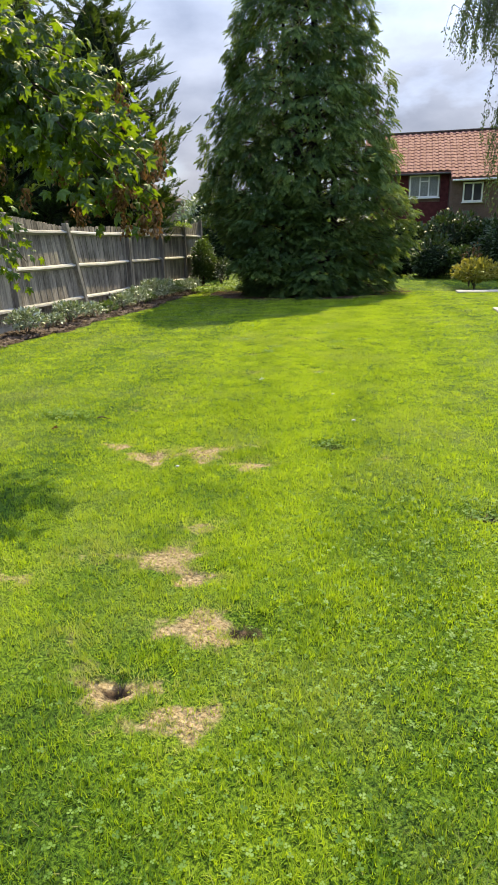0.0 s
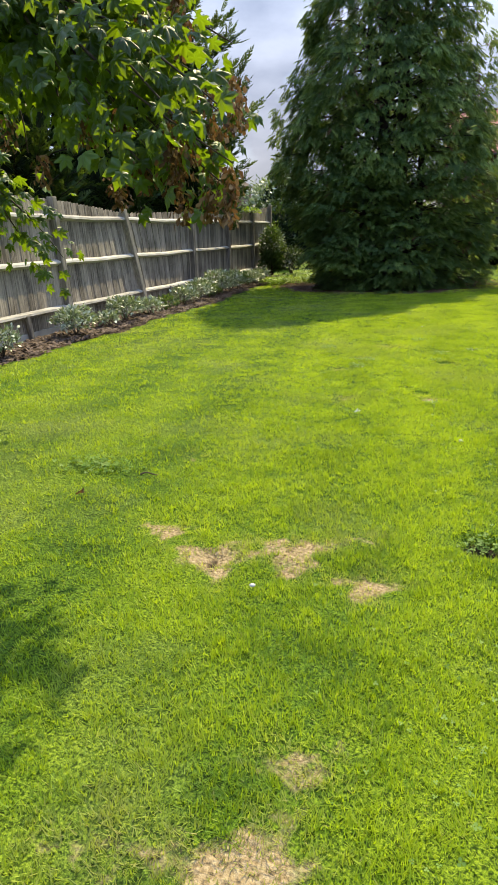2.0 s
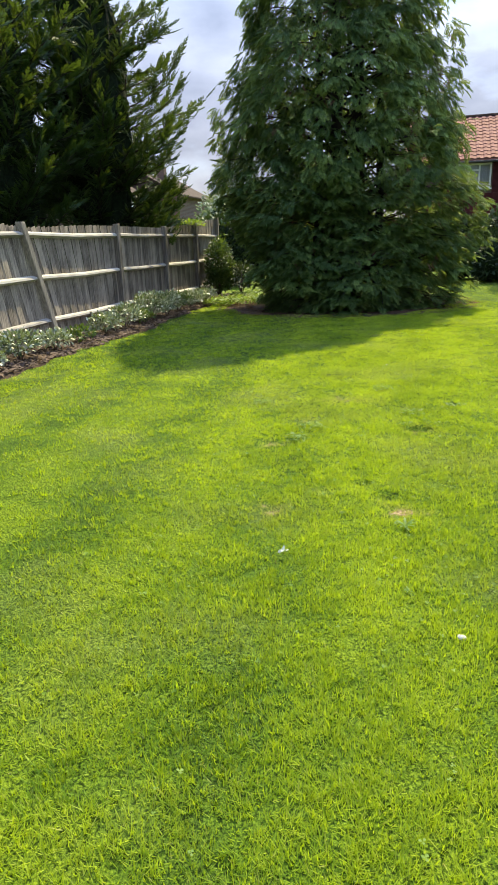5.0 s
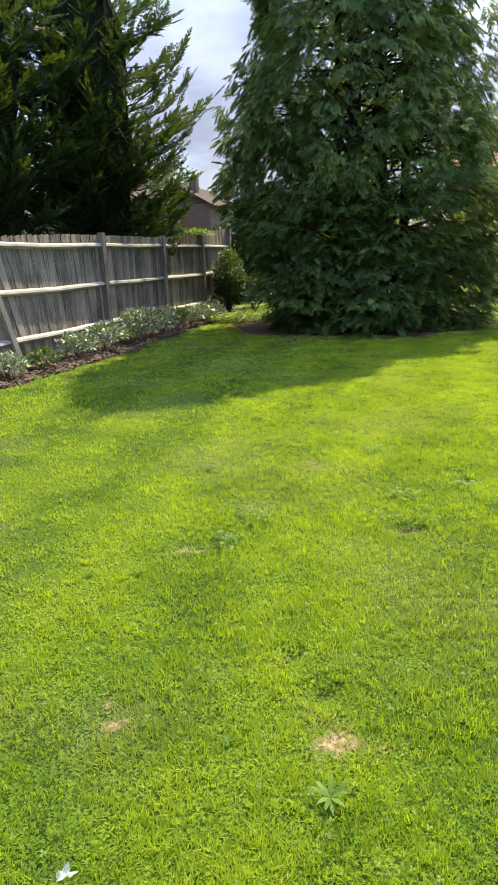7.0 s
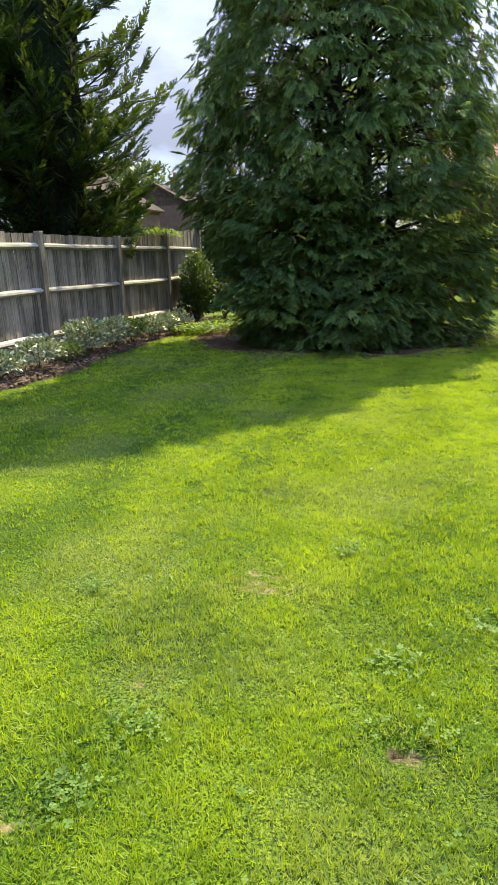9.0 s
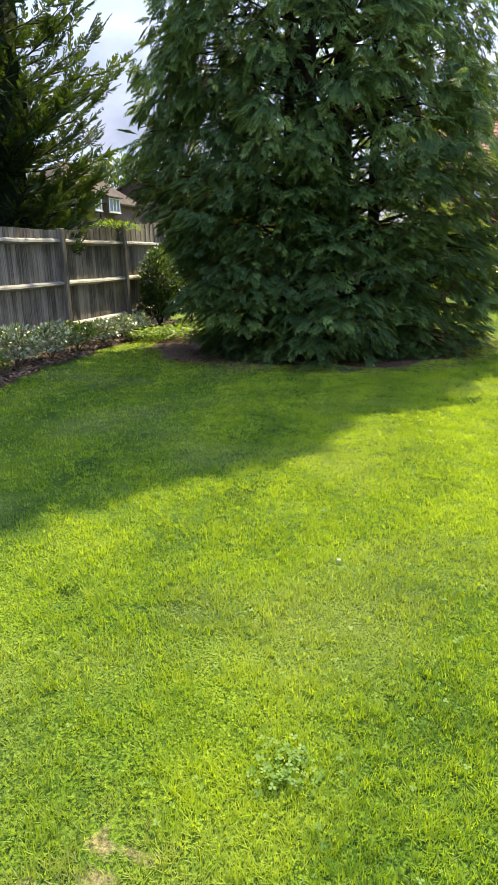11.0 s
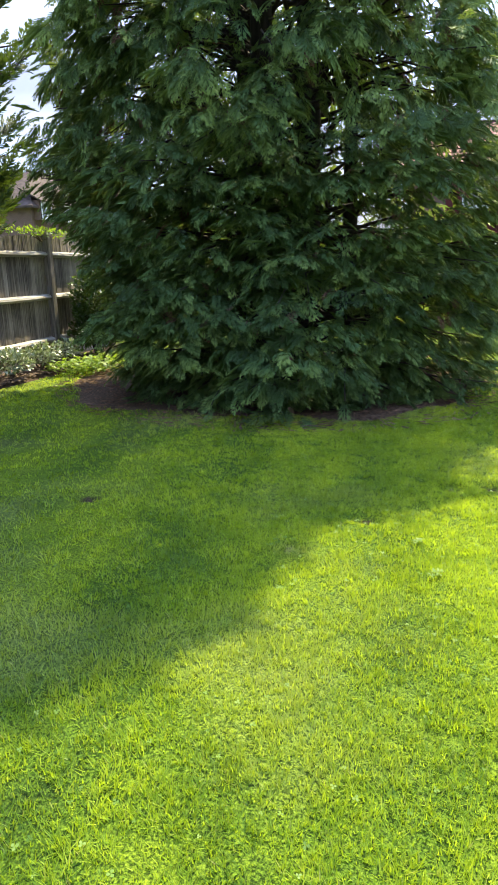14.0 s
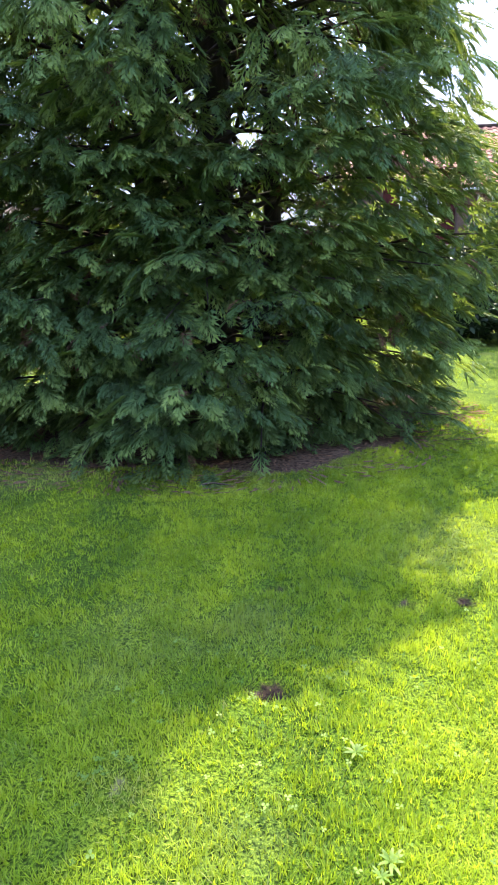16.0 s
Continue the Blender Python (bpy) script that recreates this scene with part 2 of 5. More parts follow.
kn = Nodes("brown_brick")
bt = kn.add("TexBrick", Scale=4.4, Mortar_Size=0.012)
mp = kn.add("Mapping", Rotation=(radians(90), 0, 0))
kn.link(kn.place(), mp.inputs["Vector"])
kn.link(mp.outputs["Vector"], bt.inputs["Vector"])
bt.inputs["Color1"].default_value, bt.inputs["Color2"].default_value, bt.inputs["Mortar"].default_value = (0.12, 0.07, 0.055, 1), (0.17, 0.10, 0.08, 1), (0.20, 0.18, 0.16, 1)
M_BRICK = kn.colour(kn.mix(0.5, bt.outputs["Color"], kn.ramp(kn.noise(3, 5), (0.3, (0.07, 0.045, 0.035)), (0.7, (0.16, 0.10, 0.08)))), 0.9)

pn = Nodes("window_glass")
pn.colour((0.02, 0.025, 0.03), 0.06)
pn.bsdf.inputs["Specular IOR Level"].default_value = 0.7
M_GLASS = pn.mat
cn = Nodes("net_curtain")
M_CURTAIN = cn.colour(cn.ramp(cn.noise(20, 3, stretch=(3, 3, 0.1)), (0.3, (0.25, 0.26, 0.26)), (0.7, (0.42, 0.42, 0.41))), 0.9)


# ---- mesh helpers ----
rng = np.random.default_rng(7)


def thing(name, at=(0, 0, 0), label="", category="", group="", kind=""):
    ob = new(name)
    ob.location = at
    return tagged(ob, label, category, group, kind)


def link_under(ob, parent):
    if parent is not None:
        ob.parent = parent
        m = Matrix.Translation(parent.location)
        up = parent.parent
        ob.matrix_parent_inverse = (m if up is None else Matrix.Identity(4)).inverted()
    return ob


def part(name, bm, material, parent=None, label="", smooth=False):
    me = bpy.data.meshes.new(name)
    bm.to_mesh(me)
    bm.free()
    me.materials.append(material)
    if smooth:
        me.polygons.foreach_set("use_smooth", [True] * len(me.polygons))
    ob = link_under(new(name, me), parent)
    return tagged(ob, label)


def soup(name, verts, faces, material, parent=None, label="", attrs=None, smooth=False):
    """One mesh from arrays: verts (n, 3), faces (m, 3 or 4)."""
    me = bpy.data.meshes.new(name)
    verts, faces = np.asarray(verts, dtype=np.float32), np.asarray(faces, dtype=np.int32)
    k = faces.shape[1]
    me.vertices.add(len(verts))
    me.vertices.foreach_set("co", verts.ravel())
    me.loops.add(faces.size)
    me.loops.foreach_set("vertex_index", faces.ravel())
    me.polygons.add(len(faces))
    me.polygons.foreach_set("loop_start", np.arange(0, faces.size, k, dtype=np.int32))
    me.update(calc_edges=True)
    if smooth:
        me.polygons.foreach_set("use_smooth", np.ones(len(faces), dtype=bool))
    for key, values in (attrs or {}).items():
        me.attributes.new(key, "FLOAT", "POINT").data.foreach_set("value", np.asarray(values, dtype=np.float32))
    me.materials.append(material)
    ob = link_under(new(name, me), parent)
    return tagged(ob, label)


def unit(v):
    return v / np.maximum(np.linalg.norm(v, axis=-1, keepdims=True), 1e-9)


def scatter(template, at, along, up, size):
    """Copies of a small leaf shape (verts, faces), its x axis along, its z axis up, as arrays."""
    tv, tf = template
    x = unit(along)
    y = unit(np.cross(up, x))
    z = np.cross(x, y)
    size = np.asarray(size)
    if size.ndim == 1:
        size = np.repeat(size[:, None], 3, 1)
    v = (at[:, None, :] + (tv[None, :, 0:1] * size[:, None, 0:1]) * x[:, None, :]
         + (tv[None, :, 1:2] * size[:, None, 1:2]) * y[:, None, :] + (tv[None, :, 2:3] * size[:, None, 2:3]) * z[:, None, :])
    f = tf[None] + (np.arange(len(at)) * len(tv))[:, None, None]
    return v.reshape(-1, 3), f.reshape(-1, tf.shape[1])


def tone_of(template, tones):
    return np.repeat(tones, len(template[0]))


def tube(points, radii, sides=6):
    """A tapered tube along points, as arrays of verts and quads."""
    p, r = np.asarray(points, float), np.asarray(radii, float)
    d = unit(np.gradient(p, axis=0))
    ref = np.where(np.abs(d[:, 2:3]) > 0.9, np.array([[1.0, 0, 0]]), np.array([[0, 0, 1.0]]))
    a = unit(np.cross(d, ref))
    b = np.cross(d, a)
    th = np.arange(sides) * 2 * np.pi / sides
    v = p[:, None] + r[:, None, None] * (np.cos(th)[None, :, None] * a[:, None] + np.sin(th)[None, :, None] * b[:, None])
    i, j = np.meshgrid(np.arange(len(p) - 1), np.arange(sides), indexing="ij")
    k = (j + 1) % sides
    q = np.stack([i * sides + j, i * sides + k, (i + 1) * sides + k, (i + 1) * sides + j], -1).reshape(-1, 4)
    return v.reshape(-1, 3), q


class Pile:
    """Collects arrays for one mesh."""
    def __init__(self):
        self.v, self.f, self.n = [], [], 0

    def put(self, v, f):
        self.v.append(v)
        self.f.append(f + self.n)
        self.n += len(v)

    def arrays(self):
        return np.concatenate(self.v), np.concatenate(self.f)


def frond(pairs, spread, sweep, droop, width=0.022, twigs=2, seed=1):
    """A flat conifer spray one unit long: a stalk with side shoots, each set with small pointed scales."""
    v, f = [], []
    r = np.random.default_rng(seed)

    def point(q):
        v.append((q[0], q[1], 0.0))
        return len(v) - 1

    def shoot(a, d, length, w):
        n = np.array([-d[1], d[0]])
        i = [point(q) for q in (a, a + d * length * 0.5 + n * w, a + d * length, a + d * length * 0.5 - n * w)]
        f.append((i[0], i[1], i[2]))
        f.append((i[0], i[2], i[3]))

    def scale_tip(a, d, length, w):
        n = np.array([-d[1], d[0]])
        f.append(tuple(point(q) for q in (a - n * w, a + d * length, a + n * w)))

    shoot(np.array([0.0, 0.0]), np.array([1.0, 0.0]), 1.0, width * 0.7)
    for k in range(pairs):
        s = 0.12 + 0.80 * k / pairs
        length = max(spread * (1 - s) ** 0.8 * (0.6 + 0.4 * min(1, s * 4)), 0.09)
        for side in (-1, 1):
            ang = sweep * side * (1 - 0.25 * s) * r.uniform(0.7, 1.25)
            length *= r.uniform(0.75, 1.2)
            a, d = np.array([s + 0.04 * side * r.uniform(0, 1), 0.0]), np.array([math.cos(ang), math.sin(ang)])
            shoot(a, d, length, width)
            for q in range(twigs):
                u = 0.30 + 0.4 * q / max(1, twigs - 1) + r.uniform(0, 0.15)
                for turn in (-0.65, 0.65):
                    e = np.array([math.cos(ang + turn), math.sin(ang + turn)])
                    scale_tip(a + d * length * u, e, length * 0.5 * (1.15 - 0.5 * u) * r.uniform(0.7, 1.2), width * 0.9)
    v = np.array(v)
    v[:, 2] = -droop * v[:, 0] ** 2 - 0.30 * np.abs(v[:, 1]) ** 1.4 + r.normal(0, 0.015, len(v))
    return v, np.array(f)


LEAF = (np.array([(0, 0, 0), (0.35, 0.24, 0.05), (0.75, 0.17, 0.03), (1, 0, -0.06), (0.75, -0.17, 0.03), (0.35, -0.24, 0.05)]),
        np.array([(0, 1, 5), (1, 2, 5), (2, 4, 5), (2, 3, 4)]))


def lobed_leaf():
    """A five-lobed sycamore leaf with a stalk, one unit long, folded a little along its ribs."""
    ring, inner = [], []
    for ang, r in ((-168, 0.36), (-140, 0.60), (-126, 0.74), (-108, 0.58), (-92, 0.50), (-74, 0.74), (-62, 0.84), (-53, 1.02), (-44, 0.84), (-32, 0.56), (-20, 0.72), (-11, 0.84),
                   (0, 1.14), (11, 0.84), (20, 0.72), (32, 0.56), (44, 0.84), (53, 1.02), (62, 0.84), (74, 0.74), (92, 0.50), (108, 0.58), (126, 0.74), (140, 0.60), (168, 0.36)):
        a = radians(ang)
        rib = 0.07 * math.cos(6.8 * a)                  # raised along the ribs, dished between them
        ring.append((0.25 + 0.75 * r * math.cos(a), 0.75 * r * math.sin(a), -0.30 * r * r + rib))
        inner.append((0.25 + 0.36 * r * math.cos(a), 0.36 * r * math.sin(a), 0.02 - 0.05 * r * r + 0.7 * rib))
    k = len(ring)
    v = [(0.25, 0, 0.05)] + inner + ring + [(-0.35, 0.012, 0.12), (-0.35, -0.012, 0.12)]
    f = [(0, 1 + q, 1 + (q + 1) % k) for q in range(k)] + [(0, 2 * k + 1, 2 * k + 2)]
    for q in range(k - 1):
        f += [(1 + q, 1 + k + q, 2 + k + q), (1 + q, 2 + k + q, 2 + q)]
    return np.array(v), np.array(f)


MAPLE_LEAF = lobed_leaf()


# ---- ground ----
# dry and bare spots on the lawn: x, y, radius, dryness, depth of the hollow
SPOTS = [(-0.36, 3.04, .13, .8, .01), (-0.05, 2.86, .17, 1.0, .03), (0.28, 3.01, .16, 1.0, .01), (0.3, 2.87, .10, .9, .01), (0.54, 3.21, .09, .6, 0),
         (0.6, 2.81, .13, .9, .01), (0.66, 2.95, .08, .5, .01), (0.58, 1.92, .13, .7, 0), (0.53, 1.6, .17, .9, .01), (0.69, 1.48, .10, 1.0, .03),
         (0.82, 1.14, .15, 1.0, .01), (0.64, 0.8, .13, 1.0, .03), (0.75, 0.68, .09, .7, .01), (0.91, 0.71, .12, .9, .01), (-0.03, 1.3, .16, .6, 0),
         (1.41, 3.03, .10, .6, .01), (-0.62, 3.99, .12, .5, 0), (-0.26, 6.71, .10, .7, .02), (0.01, 5.6, .10, .7, .02), (0.68, 5.71, .11, .8, .02),
         (0.26, 5.89, .08, .5, .01), (0.1, 8.01, .24, .55, 0), (0.75, 7.24, .12, .6, .02), (-0.72, 8.38, .1, .4, .01), (0.05, 11.9, .12, .5, .01),
         (0.18, 1.56, .16, .5, 0), (0.4, 0.99, .14, .45, 0), (-0.1, 7.27, .09, .5, .01)]
HOLES = [(0.97, 1.18, .07), (1.04, 3.29, .09), (1.89, 2.3, .08), (0.69, 1.48, .05), (-0.05, 2.88, .055), (0.64, 0.81, .05), (0.44, 6.08, .04),
         (-0.73, 6.56, .035), (1.02, 7.98, .05), (0.74, 7.24, .05), (0.36, 12.39, .08), (0.6, 5.9, .05), (0.83, 13.03, .06), (1.07, 13.1, .07), (0.28, 13.08, .06), (-0.68, 9.08, .03), (0.62, 8.75, .03),
         (-1.34, 12.4, .08), (-0.94, 10.96, .05)]


def spot_field(x, y):
    """Dryness at places on the lawn, with ragged rims."""
    s = np.zeros_like(x)
    for sx, sy, r, k, _ in SPOTS:
        a = np.arctan2(y - sy, x - sx)
        ragged = 1 + 0.30 * np.sin(3 * a + 20 * sx) + 0.22 * np.sin(5 * a + 31 * sy) + 0.15 * np.sin(9 * a + 7 * sx)
        d = np.hypot((x - sx) / 1.3, y - sy) / (0.78 * r * ragged)
        s = np.maximum(s, 0.92 * k * np.clip(1.25 - 0.8 * d, 0, 1))
    return s


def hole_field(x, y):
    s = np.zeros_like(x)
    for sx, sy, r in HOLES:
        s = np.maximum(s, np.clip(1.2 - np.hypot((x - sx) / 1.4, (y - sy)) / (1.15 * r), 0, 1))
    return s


def soil_field(x, y):
    """Bare earth under the big cypress."""
    a, az = np.hypot(x + 1.03, (y - 16.84)), np.arctan2(y - 16.84, x + 1.03)
    reach = 2.40 + 0.12 * np.sin(5 * az) + 0.06 * np.sin(11 * az + 1) + 0.42 * np.clip(-np.cos(az - 0.35), 0, 1) ** 4 - 0.05 * np.clip(-np.cos(az - 0.785), 0, 1) ** 6
    return np.clip((reach - a) / 0.3 + 0.3, 0, 1)


def relief(x, y):
    h = 0.010 * np.sin(2.1 * x + 0.7) * np.sin(1.7 * y) + 0.006 * np.sin(5.3 * x + 2 * y) + 0.004 * np.sin(9.0 * y - 4 * x)
    return h * np.clip((30 - np.hypot(x, y - 8)) / 10, 0, 1) - 0.055 * hole_field(x, y)


gx = np.concatenate([[-600, -150, -60, -30, -18, -12, -9, -7], np.arange(-6, 6.01, 0.07), [7, 9, 12, 18, 30, 60, 150, 600]])
gy = np.concatenate([[-600, -150, -60, -20, -8, -4, -2], np.arange(-1, 20.01, 0.07), [21, 22, 24, 27, 32, 40, 60, 150, 600]])
X, Y = np.meshgrid(gx, gy, indexing="ij")
ny = len(gy)
i, j = np.meshgrid(np.arange(len(gx) - 1), np.arange(ny - 1), indexing="ij")
quads = np.stack([i * ny + j, (i + 1) * ny + j, (i + 1) * ny + j + 1, i * ny + j + 1], -1).reshape(-1, 4)
px, py = X.ravel(), Y.ravel()
ground = soup("ground", np.stack([px, py, relief(px, py) - 0.004], 1), quads, M_LAWN, smooth=True,
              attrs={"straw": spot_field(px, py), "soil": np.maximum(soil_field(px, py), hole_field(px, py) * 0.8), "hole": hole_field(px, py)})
tagged(ground, "mown garden lawn with dry bare spots, soil under the tree", "lawn", kind="structure")


LATTICE = np.random.default_rng(3).uniform(0, 1, (257, 257))


def patch_noise(x, y, scale, shift=0):
    """Smooth random patches, 0 to 1, with the given number of cells to the metre."""
    u, w = x * scale + 37.3 + 13.7 * shift, y * scale + 71.9 + 5.1 * shift
    i, j = np.floor(u).astype(int), np.floor(w).astype(int)
    a, b = u - i, w - j
    a, b = a * a * (3 - 2 * a), b * b * (3 - 2 * b)
    i, j = i % 256, j % 256
    return (LATTICE[i, j] * (1 - a) + LATTICE[i + 1, j] * a) * (1 - b) + (LATTICE[i, j + 1] * (1 - a) + LATTICE[i + 1, j + 1] * a) * b


def lawn_blades(name, tufts, each, mid, spread, y0, y1, height, flat=False):
    """Blades in small tufts over the lawn; farther from the middle the tufts are coarser."""
    y = rng.uniform(y0, y1, tufts)
    x = mid + np.interp(y, [0, 2, 5, 9], [0.65, 0.3, 0.2, 0]) + (rng.uniform(-1, 1, tufts) if flat else rng.normal(0, 1, tufts)) * spread
    lump = 0.6 * patch_noise(x, y, 9) + 0.4 * patch_noise(x, y, 21, 1)
    keep = (soil_field(x, y) < 0.55) & (rng.uniform(size=tufts) < 0.25 + 1.5 * lump) & (rng.uniform(size=tufts) > hole_field(x, y) * 0.95)
    keep &= (rng.uniform(size=tufts) > spot_field(x, y) * 0.72) & (x < 9) & (x > bed_edge(y) + rng.normal(0, 0.03, tufts))
    x, y, lump = x[keep], y[keep], lump[keep]
    coarse = np.clip(0.70 + 0.48 * np.abs(x - mid - 0.2), 1, 2.5)
    tone = rng.normal(0.5, 0.20, len(x)) + 0.75 * (patch_noise(x, y, 5.5, 2) - 0.5) + 0.35 * (lump - 0.5)
    comb = rng.uniform(0, 2 * np.pi, len(x))
    tall = height * (0.45 + 1.0 * lump) * rng.uniform(0.75, 1.25, len(x))
    x, y, coarse, tone, comb, tall = (np.repeat(q, each) for q in (x, y, coarse, tone, comb, tall))
    n = len(x)
    x, y = x + rng.normal(0, 0.009, n) * coarse, y + rng.normal(0, 0.009, n) * coarse
    straw = spot_field(x, y)
    h = tall * rng.uniform(0.55, 1.15, n) * (1 - 0.35 * straw)
    w = rng.uniform(0.0025, 0.0050, n) * coarse
    lean = rng.uniform(0.15, 1.15, n)
    b = comb + rng.normal(0, 0.9, n)
    a = b + np.pi / 2 + rng.normal(0, 0.5, n)
    z = relief(x, y) - 0.006
    p = np.stack([x, y], 1)
    s = np.stack([np.cos(a) * w, np.sin(a) * w], 1) * 0.5
    d = np.stack([np.cos(b) * lean, np.sin(b) * lean], 1) * h[:, None]
    v = np.zeros((n, 3, 3))
    v[:, 0, :2], v[:, 1, :2], v[:, 2, :2] = p - s, p + s, p + d
    v[:, 0, 2] = v[:, 1, 2] = z
    v[:, 2, 2] = z + h * np.sqrt(np.clip(1 - lean ** 2 * 0.6, 0.2, 1))
    f = np.arange(n)[:, None] * 3 + np.array([[0, 1, 2]])
    mixed = np.clip(straw * 1.4 - 0.1 + (rng.uniform(size=n) < 0.05) * 0.7, 0, 1) * rng.uniform(0.4, 1, n)
    ob = soup(name, v.reshape(-1, 3), f, M_BLADE, attrs={"tone": np.repeat(tone + rng.normal(0, 0.12, n), 3), "straw": np.repeat(mixed, 3)})
    return tagged(ob, "short green mown grass blades with dry straw bits", "grass", kind="stuff")


def bed_edge(y):
    """x of the border between the lawn and the flower bed."""
    return np.interp(y, [0, 6, 8, 10, 12, 14, 15.5, 17.2, 20, 30], [-3.6, -3.68, -3.72, -3.70, -3.74, -3.82, -4.08, -4.05, -3.0, -3.0]) + 0.04 * np.sin(3.1 * y) + 0.03 * np.sin(7.7 * y)


lawn_blades("grass", 116000, 7, 0.45, 0.80, -0.3, 15.6, 0.031)
lawn_blades("grass", 62000, 5, 0.0, 4.3, 1.2, 17.0, 0.032, True)
lawn_blades("grass", 9000, 6, 2.5, 6.0, 15.0, 25.0, 0.04, True)

# clover and broad-leaved weeds in the lawn
TREFOIL = (np.array([(0, 0, 0)] + [(0.5 * math.cos(a) + 0.42 * math.cos(a + b), 0.5 * math.sin(a) + 0.42 * math.sin(a + b), 0.08)
                                   for a in (0, 2.09, 4.19) for b in (-1.5, -0.5, 0.5, 1.5)]),
           np.array([(0, 1 + 4 * k + q, 2 + 4 * k + q) for k in range(3) for q in range(3)]))


def weed_patch(name, n, cx, cy, sx, sy, size, label):
    p = np.stack([rng.normal(cx, sx, n), rng.normal(cy, sy, n), np.zeros(n)], 1)
    p = p[(spot_field(p[:, 0], p[:, 1]) < 0.3) & (p[:, 1] > 0) & (p[:, 1] < 14.3)]
    p[:, 2] = relief(p[:, 0], p[:, 1]) + rng.uniform(0.012, 0.034, len(p))
    a = rng.uniform(0, 6.28, len(p))
    up = np.stack([rng.normal(0, .35, len(p)), rng.normal(0, .35, len(p)), np.ones(len(p))], 1)
    v, f = scatter(TREFOIL, p, np.stack([np.cos(a), np.sin(a), 0 * a], 1), unit(up), rng.uniform(*size, len(p)))
    ob = soup(name, v, f, M_CLOVER, attrs={"tone": tone_of(TREFOIL, rng.uniform(0.2, 1, len(p)))})
    return tagged(ob, label, "weeds", kind="stuff")


weed_patch("clover", 1500, 1.65, 1.5, 0.42, 0.85, (0.006, 0.012), "pale clover leaves spreading through the lawn")
weed_patch("clover", 420, 1.05, 0.45, 0.30, 0.35, (0.006, 0.012), "pale clover leaves spreading through the lawn")
weed_patch("clover", 260, -1.08, 3.65, 0.11, 0.07, (0.009, 0.018), "small dark mat of weeds in the lawn")
for x, y in ((-0.61, 7.81), (-0.02, 7.11), (-0.1, 6.82), (0.69, 7.62), (0.75, 7.3), (1.02, 7.95), (0.04, 11.92), (0.41, 8.41), (1.89, 2.33), (1.03, 3.33)):
    weed_patch("clover", 70, x, y, 0.05, 0.045, (0.008, 0.015), "small dark clump of weeds in the lawn")
weed_patch("clover", 500, 0.6, 5.8, 0.9, 1.1, (0.006, 0.012), "clover leaves scattered through the lawn")
weed_patch("clover", 700, 0.3, 9.2, 1.0, 1.4, (0.006, 0.012), "clover leaves scattered through the lawn")
weed_patch("clover", 130, 0.6, 12.1, 0.45, 0.5, (0.007, 0.013), "clover and daisy leaves in the half-shaded lawn")


def rosette(x, y, size, n=9):
    t = thing("weed_rosette", (x, y, 0), "pale broad-leaved weed rosette in the lawn", "weed", "lawn weeds")
    a = np.arange(n) * 2.4 + rng.uniform(0, 6)
    p = np.repeat([[x, y, float(relief(np.array([x]), np.array([y]))[0]) + 0.012]], n, 0)
    v, f = scatter(LEAF, p, np.stack([np.cos(a), np.sin(a), rng.uniform(0.05, 0.5, n)], 1), np.repeat([[0, 0, 1.0]], n, 0), np.stack([size * rng.uniform(0.7, 1.1, n), np.full(n, size * 0.5), np.full(n, size)], 1))
    soup("leaf_rosette", v, f, M_CLOVER, t, attrs={"tone": tone_of(LEAF, rng.uniform(0.1, 0.7, n))})


for x, y, s in ((0.71, 5.5, .15), (0.64, 12.12, .10), (0.72, 11.8, .10), (-0.34, 6.42, .09), (0.74, 4.91, .06), (0.2, 10.15, .09), (-0.76, 10.13, .09), (0.7, 11.76, .07),
                (-0.54, 6.34, .07), (0.35, 6.97, .06), (1.29, 6.33, .07), (0.39, 5.61, .05), (0.07, 11.53, .06), (1.01, 10.75, .07), (0.85, 9.13, .06), (-0.58, 7.76, .07)):
    rosette(x, y, s * 0.4)


def pebble(x, y, r):
    bm = bmesh.new()
    bmesh.ops.create_icosphere(bm, subdivisions=2, radius=r)
    for v in bm.verts:
        v.co = Vector((v.co.x * 1.2, v.co.y, v.co.z * 0.6)) * (1 + 0.5 * noise.noise(v.co * 30 + Vector((x * 9, y, 0))))
        v.co += Vector((x, y, r * 0.55 + 0.006))
    ob = part("pebble", bm, M_PEBBLE, smooth=True)
    tagged(ob, "small rounded white stone lying in the grass", "stone", "white stones")


for x, y, r in ((0.36, 9.62, .009), (0.19, 2.68, .010), (0.93, 4.66, .014), (1.16, 3.86, .014)):
    pebble(x, y, r)


def fallen_leaf(x, y, size, tone, turn):
    curl = MAPLE_LEAF[0].copy()
    curl[:, 2] += 1.5 * curl[:, 1] ** 2 + 0.25 * curl[:, 0] ** 2
    curl[:, 1] *= 0.62
    v, f = scatter((curl, MAPLE_LEAF[1]), np.array([[x, y, 0.026]]), np.array([[math.cos(turn), math.sin(turn), 0.25]]), np.array([[0.25, 0.1, 1.0]]), np.array([size]))
    ob = soup("fallen_leaf", v, f, M_SEED if tone < 1 else M_SILVER, attrs={"tone": np.full(len(v), min(tone, 1.0))})
    tagged(ob, "curled fallen sycamore leaf lying on the grass", "leaf", "fallen leaves")


fallen_leaf(0.18, 5.10, 0.045, 1.0, 0.5)
fallen_leaf(-0.96, 3.23, 0.05, 0.3, 0.2)


